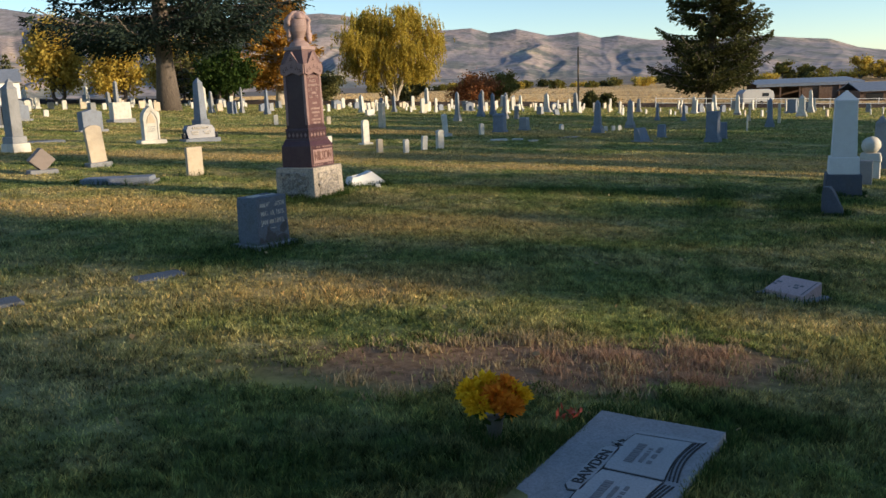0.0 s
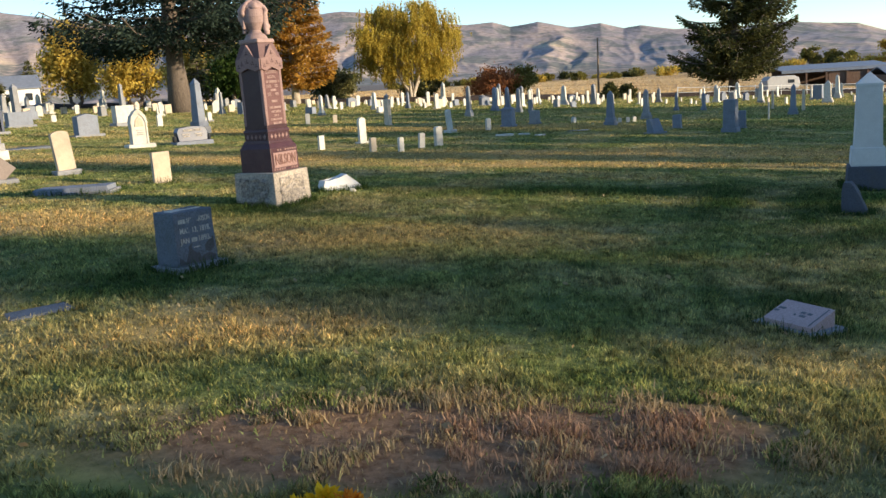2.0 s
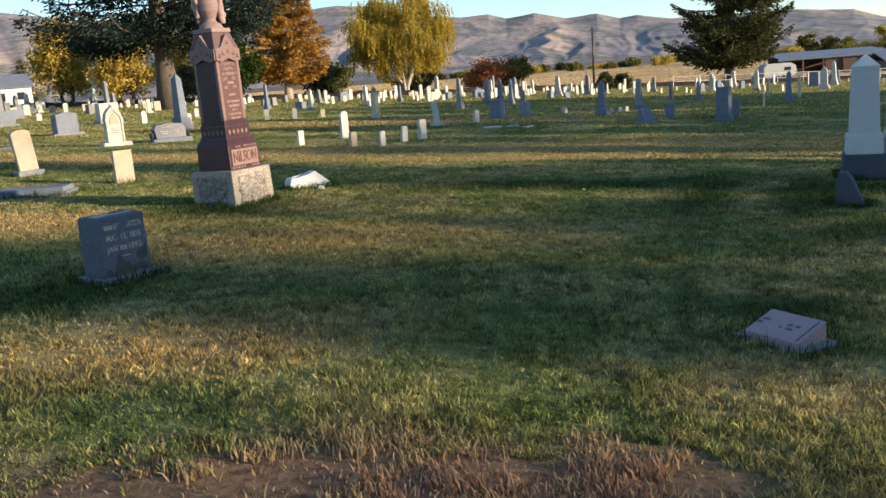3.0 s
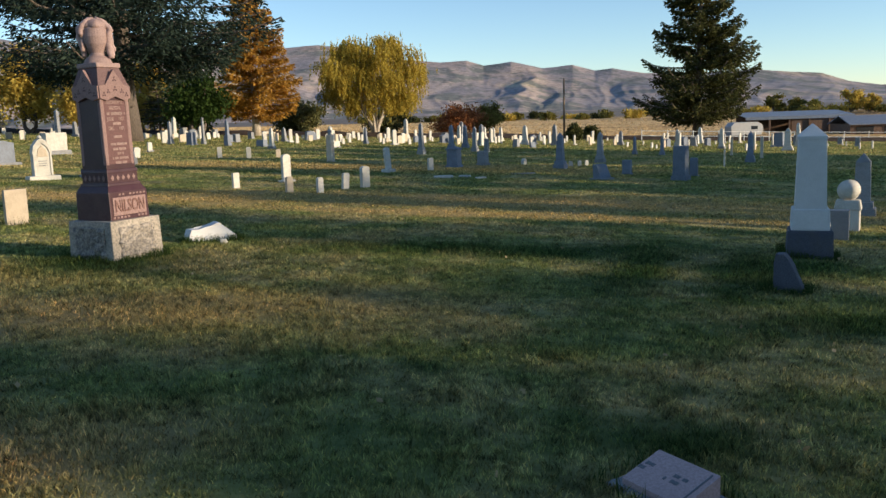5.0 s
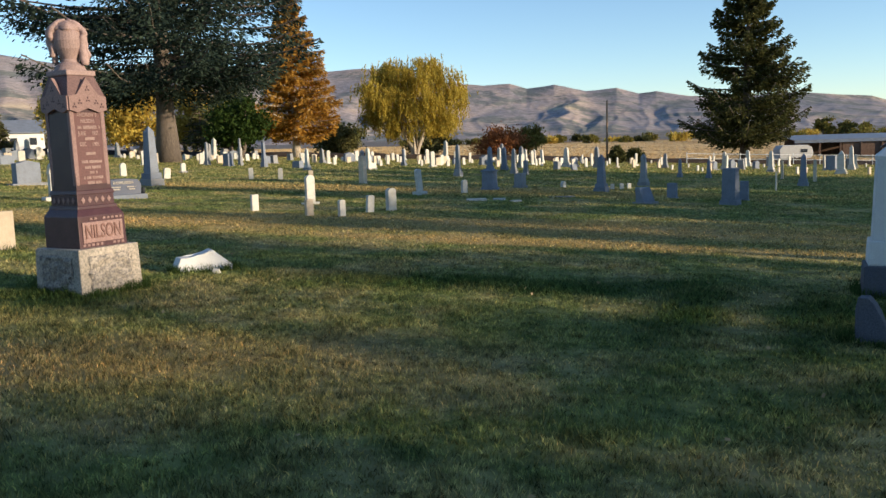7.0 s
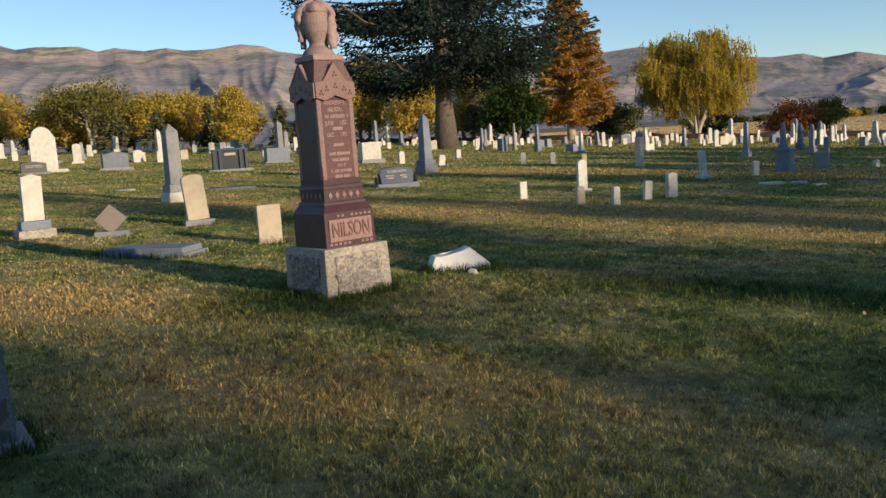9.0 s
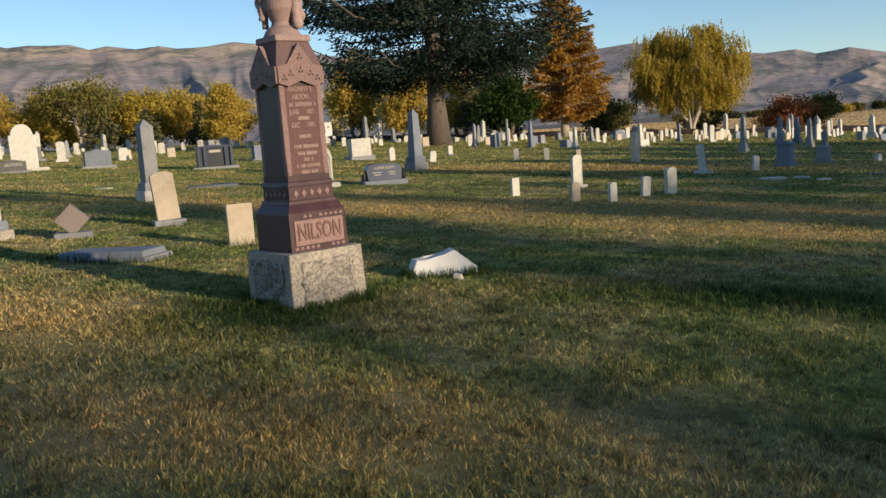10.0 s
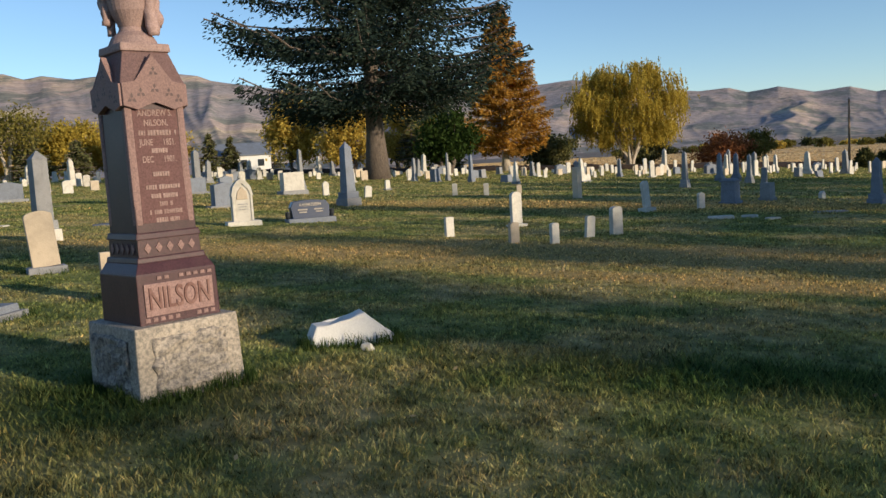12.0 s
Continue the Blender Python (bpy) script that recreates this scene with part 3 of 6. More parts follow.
conifer("pine_tree", -97.0, 198, 11.0, 4.2, 1.0, NEEDLE_SUNLIT, "middle-sized olive pine before the brown slope", 13, sprays=16, whorls=22, trunk=0.2, spray=0.42)
broadleaf("gold_tree", -30, 116, 9.0, 4.6, 0.6, LEAF_OLIVE, "olive and gold tree behind the dark spruce", 116, stems=2, clumps=60, per=150, leaf=0.34, cone=0.6)
broadleaf("gold_tree", -37, 121, 10.0, 4.8, 0.6, LEAF_GOLD, "golden autumn tree behind the dark spruce", 117, stems=2, clumps=60, per=150, leaf=0.34, cone=0.6)
broadleaf("gold_tree", -46, 106, 10.5, 5.0, 0.8, LEAF_GOLD, "golden autumn tree behind the dark spruce", 14, stems=2, clumps=66, per=170, leaf=0.34, cone=0.65)
broadleaf("gold_tree", -38, 104, 9.0, 4.6, 0.7, LEAF_GOLD, "golden autumn tree behind the dark spruce", 15, stems=2, clumps=60, per=170, leaf=0.34, cone=0.65)
broadleaf("green_tree", -22.5, 92, 6.8, 3.2, 1.0, LEAF_GREEN, "dark green leafy tree, the spruce's shade put into its leaves", 16, stems=3, clumps=34, per=170, leaf=0.34, gap=0.42)
broadleaf("round_shrub", 17.2, 97, 1.9, 1.3, 0.0, NEEDLE_GREEN, "clipped conical green shrub among the graves", 17, stems=2, clumps=26, per=90, leaf=0.2, trunk=0.05, cone=0.5)
broadleaf("round_shrub", 19.4, 99, 1.7, 1.2, 0.0, NEEDLE_GREEN, "clipped conical green shrub among the graves", 18, stems=2, clumps=26, per=90, leaf=0.2, trunk=0.05, cone=0.4)


def tree_belt():
    """The autumn trees along the far side of the graves, where the ground rises to the brown slope."""
    rnd = random.Random(21)
    kinds = [LEAF_GOLD, LEAF_GOLD, LEAF_OLIVE, LEAF_WILLOW, LEAF_GOLD, LEAF_OLIVE]
    words = {LEAF_GOLD.name: "golden", LEAF_OLIVE.name: "olive", LEAF_WILLOW.name: "yellow-green"}
    for k in range(19):
        az = radians(-52 + 1.72 * k + rnd.uniform(-0.5, 0.5))
        if az > radians(-31.5):
            continue
        dist = rnd.uniform(138, 160)
        leaves = kinds[k % 6]
        broadleaf("autumn_tree", dist * math.sin(az), dist * math.cos(az), rnd.uniform(6.0, 8.8), rnd.uniform(4.0, 5.6), 0.5, leaves, words[leaves.name] + " autumn tree in the belt behind the graves", 40 + k, stems=2, clumps=64, per=150, leaf=0.34, trunk=0.2)
    for az, dist, h, r in ((-33.4, 135, 6.6, 2.0), (-29.1, 145, 6.6, 2.2), (-27.9, 148, 6.2, 2.2), (-46.3, 132, 7.0, 3.0), (-38.9, 132, 7.4, 3.4), (-36.4, 130, 5.4, 3.4)):
        a = radians(az)
        conifer("pine_tree", dist * math.sin(a), dist * math.cos(a), h, r, 0.6, NEEDLE_SUNLIT, "dark green pine among golden autumn trees", int(70 - az), sprays=14, whorls=18, trunk=0.18, spray=0.45)
    broadleaf("golden_conical_tree", -66, 107, 8.4, 3.6, 0.3, LEAF_GOLD, "dense conical golden tree beside the belt", 91, stems=1, clumps=90, per=150, leaf=0.30, cone=0.6)
    # bare-limbed spreading tree before the belt
    broadleaf("spreading_tree", -86, 102, 9.5, 6.8, 3.6, LEAF_OLIVE, "spreading tree with pale bare limbs below its crown", 90, stems=3, clumps=40, per=120, leaf=0.36, trunk=0.26, barked=BARK_PALE)


tree_belt()


def hedge_line():
    rnd = np.random.RandomState(33)
    for k in range(42):
        az = radians(-4 + 1.0 * k + rnd.uniform(-0.4, 0.4))
        dist = rnd.uniform(285, 345)
        h = rnd.uniform(1.2, 3.2)
        broadleaf("field_bush", dist * math.sin(az), dist * math.cos(az), h, rnd.uniform(2.6, 5), 0, (LEAF_OLIVE, LEAF_GOLD, LEAF_OLIVE, NEEDLE_GREEN)[k % 4], "low autumn bush in the hedgerow beyond the dry field", 200 + k, stems=2, clumps=18, per=50, leaf=0.6, trunk=0.1, category="bush")
    for az, h in ((21.8, 7), (23.0, 5.5), (24.0, 4.5), (26.0, 8), (27.0, 6), (28.2, 4), (29.3, 4)):
        a = radians(az)
        broadleaf("farm_tree", 330 * math.sin(a), 330 * math.cos(a), h, h * 0.55, 1, (LEAF_GOLD, LEAF_OLIVE)[int(h) % 2], "leafy tree behind the farm sheds", 300 + int(az * 10), stems=2, clumps=26, per=80, leaf=0.6, trunk=0.2)


hedge_line()


def shade_belt():
    """Unseen poplars, added to shade the lawn; gaps and low trees shape the sun patches."""
    proto = broadleaf("shade_poplar", 58, -60, 27, 2.6, 0.2, LEAF_OLIVE, "tall dense poplar, unseen, added to shade the lawn", 400, clumps=74, per=26, leaf=0.85, trunk=0.3, gap=0.42)
    tagged(proto, group="shelter belt")
    thin = broadleaf("shade_poplar", 58, -64, 27, 2.6, 0.2, LEAF_OLIVE, "tall thin-leaved poplar, unseen, added to dapple the lawn", 401, clumps=48, per=13, leaf=0.85, trunk=0.3, gap=0.42)
    tagged(thin, group="shelter belt")
    sparse = broadleaf("shade_poplar", 58, -68, 27, 2.6, 0.2, LEAF_OLIVE, "half-bare poplar, unseen, added to let filtered sun through", 402, clumps=44, per=7, leaf=0.85, trunk=0.3, gap=0.42)
    tagged(sparse, group="shelter belt")
    rnd = random.Random(5)
    rows = [(-56 + 2.6 * k, 1.0, 0.85) for k in range(24)]          # place along the belt, spread, height
    rows += [(7.5, 0.72, 0.72), (10.2, 0.75, 0.60), (12.2, 0.75, 0.585), (14.8, 0.65, 0.595), (16.75, 0.55, 0.70), (20.6, 0.5, 0.64)]
    rows += [(22.0 + 2.6 * k, 1.0, 0.64 if k < 1 else 0.62 + 0.03 * math.sin(2.3 * k)) for k in range(17) if k != 7]
    for s, spread, k in rows:
        x = 58 + rnd.uniform(-3, 3)
        yy = s - x * 0.325
        kind = sparse if 21 < s < 24 else thin if s == 12.2 or (s < 11 and round(s / 2.6) % 3) else thin if s > 24 and round(s / 2.6) % 3 == 0 else proto
        c = copy_thing(kind, pose(x, yy, gz(x, yy) - 0.1, 0, 0, rnd.uniform(0, 360)))
        c.scale = (spread, spread, k * rnd.uniform(0.97, 1.06))


shade_belt()


# ---- gravestones ----
def arch_top(w, h, rise, kind):
    """Outline of an upright slab in x and z."""
    x = w / 2
    if kind == "round":
        top = [(x * math.cos(a), h - rise + rise * math.sin(a)) for a in np.linspace(0, math.pi, 11)]
    elif kind == "shoulder":
        top = [(x, h - rise), (x * 0.82, h - rise)] + [(x * 0.82 * math.cos(a), h - rise + rise * math.sin(a)) for a in np.linspace(0.15, math.pi - 0.15, 9)] + [(-x * 0.82, h - rise), (-x, h - rise)]
    elif kind == "gothic":
        top = [(x, h - rise), (x * 0.78, h - rise * 0.55), (x * 0.42, h - rise * 0.2), (0, h), (-x * 0.42, h - rise * 0.2), (-x * 0.78, h - rise * 0.55), (-x, h - rise)]
    elif kind == "serp":
        top = [(x, h - rise)] + [(x * c, h - rise * (0.5 - 0.5 * math.cos(math.pi * c)) ** 0.8) for c in np.linspace(0.9, -0.9, 9)] + [(-x, h - rise)]
    else:
        top = [(x, h), (-x, h)]
    return [(-x, 0)] + [(x, 0)] + top


def headstone(x, y, w, h, d, material, label, turn=0, top="round", rise=0.08, base=None, base_material=None, rx=0, ry=0, group="", rows=0, name="headstone"):
    """An upright slab, on a base where there is one, with worn rows of writing where they show."""
    root = thing(name, on_ground(x, y, turn), label, "gravestone", group)
    z0 = 0.0
    if base:
        bm = bmesh.new()
        frustum(bm, base[0], base[1], base[0] * 0.96, base[1] * 0.94, -0.05, base[2], 0.012)
        part("base", bm, base_material or CONCRETE, root)
        z0 = base[2] - 0.004
    bm = bmesh.new()
    prism(bm, arch_top(w, h - z0 + (0.06 if not base else 0), rise, top), d, 0.008)
    slab = part("slab", bm, material, root)
    slab.matrix_basis = pose(0, 0, z0 - (0.06 if not base else 0), rx, ry, 0)
    if rows:
        bars(slab, LETTER if material in (DARK, BLUEGREY) else GREY, pose(0, -d / 2 - 0.001, (h - z0) * 0.62, 90, 0, 0), [(-w * 0.32, w * 0.32, -k * h * 0.12) for k in range(rows)], h * 0.05, seed=int(abs(x * 10)) + 1)
    return root


def obelisk(x, y, w, h, material, label, turn=30, base_material=None, steps=2, neck=0.72, group="", name="obelisk"):
    """A tapered shaft with a pointed top on stepped bases."""
    root = thing(name, on_ground(x, y, turn), label, "obelisk", group)
    z = -0.05
    wide = w
    for s in range(steps):
        hh = h * (0.10 if s else 0.13) + (0.05 if s == 0 else 0)
        bm = bmesh.new()
        frustum(bm, wide, wide, wide * 0.97, wide * 0.97, z, z + hh, 0.012)
        part("base" if s == 0 else "plinth", bm, (base_material or material) if s == 0 else material, root)
        z += hh
        wide *= 0.82
    bm = bmesh.new()
    ws = wide * 0.9
    top = h - ws * 0.55
    frustum(bm, ws, ws, ws * neck, ws * neck, z, top, 0.01)
    part("shaft", bm, material, root)
    bm = bmesh.new()
    frustum(bm, ws * neck * 1.06, ws * neck * 1.06, 0.02, 0.02, top, h, 0.004)
    part("point", bm, material, root)
    return root


def pillar(x, y, w, h, material, label, turn=30, base=0.0, d=None, cap=False, group="", name="pillar_stone"):
    """A squat pillar or block stone, with base and cap where it has them."""
    d = d or w
    root = thing(name, on_ground(x, y, turn), label, "gravestone", group)
    bm = bmesh.new()
    b = base or 0.08
    frustum(bm, w * 1.25, d * 1.25, w * 1.2, d * 1.2, -0.05, b, 0.012)
    part("base", bm, material, root)
    bm = bmesh.new()
    frustum(bm, w, d, w * 0.94, d * 0.94, b - 0.003, h - (0.07 if cap else 0), 0.015)
    part("die", bm, material, root)
    if cap:
        bm = bmesh.new()
        frustum(bm, w * 1.12, d * 1.12, w * 1.12, d * 1.12, h - 0.073, h - 0.03, 0.006)
        frustum(bm, w * 1.06, d * 1.06, w * 0.6, d * 0.6, h - 0.032, h + 0.03, 0.006)
        part("cap", bm, material, root)
    return root


def gothic_stone():
    """A pointed stone with shoulder columns, an arched frame and a finial."""
    root = thing("headstone", on_ground(-8.46, 25.4, 40), "white marble headstone with a framed gothic arch and finial", "gravestone")
    bm = bmesh.new()
    frustum(bm, 0.80, 0.44, 0.76, 0.42, -0.05, 0.13, 0.015)
    part("base", bm, WHITE, root)
    bm = bmesh.new()
    prism(bm, [(-0.22, 0.127), (0.22, 0.127), (0.22, 0.72), (0.17, 0.90), (0.09, 1.0), (0, 1.05), (-0.09, 1.0), (-0.17, 0.90), (-0.22, 0.72)], 0.20, 0.01)
    slab = part("slab", bm, WHITE, root)
    bm = bmesh.new()
    prism(bm, [(-0.25, 0.70), (-0.19, 0.70), (-0.14, 0.86), (0, 1.0), (0.14, 0.86), (0.19, 0.70), (0.25, 0.70), (0.20, 0.91), (0.10, 1.04), (0, 1.10), (-0.10, 1.04), (-0.20, 0.91)], 0.26, 0.006)
    part("arch_moulding", bm, WHITE, root, "raised arch moulding")
    for sx in (-0.205, 0.205):
        bm = bmesh.new()
        frustum(bm, 0.055, 0.25, 0.05, 0.25, 0.127, 0.71, 0.012, cx=sx)
        part("side_column", bm, WHITE, root)
    bm = bmesh.new()
    prism(bm, [(-0.13, 0.62), (0.13, 0.62), (0.10, 0.80), (0, 0.91), (-0.10, 0.80)], 0.025, 0.006)
    carved = part("carved_spandrel", bm, CREAM, slab, "carved relief under the arch")
    carved.matrix_basis = Matrix.Translation((0, -0.108, 0))
    bars(slab, GREY, pose(0, -0.101, 0.45, 90, 0, 0), [(-0.11, 0.11, 0.06), (-0.09, 0.09, 0.0), (-0.10, 0.10, -0.06)], 0.025, seed=61)
    bm = bmesh.new()
    lathe(bm, [(0.03, 1.085), (0.06, 1.11), (0.05, 1.15), (0.02, 1.17)], 12)
    part("finial", bm, WHITE, root)


SMALL = "small white headstones in a row"
headstone(-2.96, 23.2, 0.18, 0.39, 0.07, WHITE, "small white marble headstone with a flat top", 52, "flat", group=SMALL)
headstone(-1.53, 22.15, 0.19, 0.38, 0.07, CREAM, "small cream marble headstone on a sunken base", 51, "round", 0.03, base=(0.28, 0.16, 0.02), group=SMALL)
headstone(-0.85, 22.2, 0.17, 0.37, 0.07, WHITE, "small white headstone, slightly rounded top", 54, "round", 0.03, group=SMALL)
headstone(-0.41, 23.4, 0.20, 0.41, 0.07, WHITE, "small white headstone leaning sideways", 51, "round", 0.03, ry=5, group=SMALL)
headstone(0.03, 23.9, 0.29, 0.55, 0.09, WHITE, "white marble headstone with rounded shoulders", 57, "round", 0.05, group=SMALL)
headstone(-2.17, 25.6, 0.29, 0.76, 0.08, WHITE, "tall white headstone with a rounded top on a base", 57, "round", 0.09, base=(0.46, 0.24, 0.08), base_material=WHITE)
headstone(0.26, 30.6, 0.26, 0.84, 0.08, WHITE, "white headstone leaning on its stepped base", 57, "round", 0.07, base=(0.45, 0.28, 0.14), base_material=WHITE, ry=-8)
headstone(1.61, 32.1, 0.27, 0.46, 0.08, WHITE, "small white headstone with a rounded top", 56, "round", 0.06)
tan = pillar(-2.46, 38, 0.24, 1.12, CREAM, "tan pillar stone with a small dark urn", -30, 0.05)
urn_bm = bmesh.new()
lathe(urn_bm, [(0.10, 1.115), (0.06, 1.15), (0.10, 1.22), (0.10, 1.27), (0.05, 1.31), (0.02, 1.36)], 14)
part("urn", urn_bm, GREY, tan, "grey stone urn", True)
headstone(-4.56, 58.2, 0.70, 0.45, 0.2, WHITE, "low white block headstone", 51, "flat", base=(0.8, 0.4, 0.1))
pillar(2.48, 34.7, 0.43, 0.74, BLUEGREY, "blue-grey pedestal stone with a flat cap", -26, 0.1, cap=True)
obelisk(2.9, 58, 0.45, 1.6, BLUEGREY, "blue-grey obelisk standing in the lawn", -33)
obelisk(3.9, 61, 0.47, 1.6, BLUEGREY, "blue-grey obelisk standing in the lawn", -27)
obelisk(4.2, 54, 0.39, 1.5, GREY, "thin grey obelisk standing in the lawn", -27)
pillar(3.65, 36.5, 0.34, 0.58, GREY, "grey block stone with a worn top", -33, 0.12)
pillar(4.83, 53, 0.24, 0.82, GREY, "grey pillar stone standing in the lawn", -26)
headstone(5.37, 37.6, 0.24, 0.27, 0.12, WHITE, "tiny white stone with a peaked top", 54, "gothic", 0.09)
obelisk(6.4, 34.6, 0.44, 1.34, BLUEGREY, "blue-grey obelisk on a wide stepped base", -30, steps=2)
for dx in (0.0, 0.45, 0.82):
    headstone(7.02 + dx, 36.1 + dx * 1.4, 0.14, 0.25, 0.07, WHITE, "tiny white headstone beside a blue-grey obelisk", 12, "round", 0.03, group="tiny white headstones")
obelisk(9, 40.4, 0.41, 1.36, GREY, "grey obelisk with a capped base", -32, steps=2)
pillar(8.1, 31.2, 0.28, 0.50, BLUEGREY, "blue-grey block headstone standing in the lawn", -28, 0.06, d=0.26)
obelisk(13.4, 52.7, 0.29, 1.06, BLUEGREY, "small blue-grey obelisk standing in the lawn", -33)
obelisk(14.75, 51.8, 0.30, 1.06, BLUEGREY, "small blue-grey obelisk standing in the lawn", -33)
pillar(9.1, 28.5, 0.39, 1.04, BLUEGREY, "tall blue-grey pillar stone with a cut top", -33, 0.16)
pillar(10.1, 30.5, 0.25, 0.62, BLUEGREY, "narrow blue-grey pillar stone", -25, 0.06)
obelisk(23.6, 68, 0.52, 1.62, WHITE, "white column stone standing in the lawn", -33, base_material=GREY)
obelisk(16.4, 42.6, 0.44, 1.46, BLUEGREY, "blue-grey obelisk standing in the lawn", -27)
pillar(19, 48, 0.15, 1.16, CREAM, "thin cream post stone", -30)
obelisk(26.9, 63.8, 0.77, 1.66, WHITE, "broad white obelisk standing in the lawn", -27, neck=0.8)
pillar(31.2, 76, 0.75, 1.25, BLUEGREY, "dark blue-grey square stone", -33, 0.2)
obelisk(37.5, 86, 0.51, 1.4, WHITE, "white obelisk standing in the lawn", -25)
pillar(18.9, 52.3, 0.13, 1.05, CREAM, "thin cream post stone", -30, 0.1)
pillar(13.6, 37.9, 0.07, 0.74, WHITE, "thin pale marker post", -26, 0.02)
obelisk(1.1, 48.2, 0.39, 1.66, GREY, "grey obelisk with a finial", -26)
obelisk(-3.5, 70, 0.38, 1.35, BLUEGREY, "blue-grey obelisk standing in the lawn", -25)
headstone(8.9, 64.4, 0.62, 0.45, 0.15, BLUEGREY, "blue-grey headstone leaning back", 53, "flat", rx=-14)
obelisk(-11.7, 59.5, 0.38, 1.75, BLUEGREY, "dark blue-grey obelisk standing in the lawn", -28)
pillar(-14.3, 60.4, 0.49, 0.88, BLUEGREY, "blue-grey block stone standing in the lawn", -30, 0.1)
obelisk(-14.2, 63, 0.29, 1.9, GREY, "grey column stone standing in the lawn", -30)
obelisk(-15.8, 60.7, 0.37, 1.62, GREY, "grey obelisk standing in the lawn", -26)
obelisk(-9.15, 33.4, 0.59, 2.06, BLUEGREY, "large blue-grey obelisk on stepped bases", -29, base_material=GREY, steps=2)
pillar(-9.3, 58.6, 0.63, 0.48, BLUEGREY, "low blue block stone", -33, 0.05, d=0.4)
obelisk(-8, 55, 0.37, 1.3, WHITE, "white obelisk on a grey base", -27, base_material=GREY)
for px, py, hh in ((-7.6, 40.6, 0.5), (-6.4, 40.9, 0.5), (-5.3, 42.0, 0.4)):
    headstone(px, py, 0.20, hh, 0.08, WHITE if px < -5.5 else CREAM, "small pale upright marker stone", 14, "round", 0.04, group="small pale markers")

# the slabs and stones beyond the red granite monument
def tiered_stone():
    root = thing("headstone", on_ground(-8.43, 15.45, 58), "white square-topped headstone on a veined block and a rough base", "gravestone")
    for name, w, d, z0, z1, material, label in (("base", 0.54, 0.40, -0.06, 0.14, ROCK, "rough grey base"), ("plinth", 0.42, 0.28, 0.136, 0.27, BLUEGREY, "blue-veined marble block")):
        bm = bmesh.new()
        frustum(bm, w, d, w * 0.97, d * 0.96, z0, z1, 0.015)
        roughen(bm, 0.008, 11, 3)
        part(name, bm, material, root, label)
    bm = bmesh.new()
    prism(bm, arch_top(0.29, 0.70, 0.04, "serp"), 0.13, 0.012)
    slab = part("slab", bm, WHITE, root)
    slab.matrix_basis = pose(0, 0, 0.265, 0, 1.5, 0)


tiered_stone()
headstone(-6.89, 17.35, 0.35, 0.86, 0.09, CREAM, "cream headstone tilting on a grey base", 51, "round", 0.07, base=(0.50, 0.26, 0.12), ry=-4, rx=-3)
headstone(-4.46, 15.6, 0.33, 0.55, 0.07, CREAM, "square cream headstone slab with a flat top", 52, "flat", base=(0.5, 0.22, 0.02))
obelisk(-10.6, 21.6, 0.50, 1.74, GREY, "tall grey column stone on a square base", -29, base_material=WHITE, neck=0.92)
headstone(-26.8, 34, 1.02, 1.95, 0.4, WHITE, "large pale memorial with a broad arched head", 51, "shoulder", 0.45, base=(1.8, 0.8, 0.14), base_material=WHITE)
headstone(-26, 32.6, 0.97, 0.55, 0.25, DARK, "low black granite headstone", 55, "serp", 0.08, base=(1.25, 0.4, 0.1), rows=2)
headstone(-38, 45.2, 1.37, 0.95, 0.3, DARK, "black granite headstone standing in the lawn", 58, "serp", 0.1, base=(1.8, 0.5, 0.14))
headstone(-24.65, 35.8, 1.08, 0.84, 0.3, BLUEGREY, "blue-grey granite headstone on a wide base", 56, "serp", 0.1, base=(1.45, 0.5, 0.14), base_material=GREY)
headstone(-31.5, 45.5, 0.54, 0.72, 0.12, WHITE, "white headstone with rounded shoulders", 58, "round", 0.12)
headstone(-29.7, 45.3, 0.52, 0.70, 0.12, WHITE, "white headstone with rounded shoulders", 53, "round", 0.12)
headstone(-20.9, 43, 1.20, 0.78, 0.4, BLUEGREY, "blue-grey granite block headstone", 54, "flat", base=(1.5, 0.6, 0.12))
obelisk(-22.5, 46, 0.53, 2.15, GREY, "tall grey column stone", -29, neck=0.9)
headstone(-15.5, 42.4, 1.02, 1.0, 0.35, WHITE, "large white block memorial with sloping sides", 57, "flat", base=(1.3, 0.6, 0.2), base_material=GREY)
obelisk(-17.5, 47.5, 0.37, 2.1, GREY, "grey column stone behind a white block", -25)
headstone(-13.3, 41, 0.28, 0.62, 0.09, WHITE, "small white headstone with a peaked top", 56, "gothic", 0.1)
headstone(-10.75, 39.2, 0.29, 0.48, 0.09, WHITE, "small white headstone leaning sideways", 50, "round", 0.06, ry=6)
headstone(-12.65, 46.8, 0.27, 0.52, 0.09, WHITE, "small white headstone on a grey base", 57, "round", 0.05, base=(0.4, 0.25, 0.1))
headstone(-13, 32.4, 0.80, 0.85, 0.35, BLUEGREY, "blue-grey headstone with ribbed panels", 53, "serp", 0.08, base=(1.2, 0.5, 0.1))
gothic_stone()


# ---- red granite monument with a draped urn ----
# coarse grain, and darker than ROCK to put the panels' shade into the colour
HEWN = stone("hewn_granite_panel", (0.46, 0.40, 0.33), (0.13, 0.12, 0.115), bump=1.0, stain=(0.12, 0.11, 0.10), grain=38)
# darker copy of PINK: shade in the recesses behind the gables, as colour
HEADSTONE = stone("recess_shaded_pink_granite", (0.23, 0.14, 0.135), (0.13, 0.078, 0.075), stain=(0.12, 0.08, 0.08))
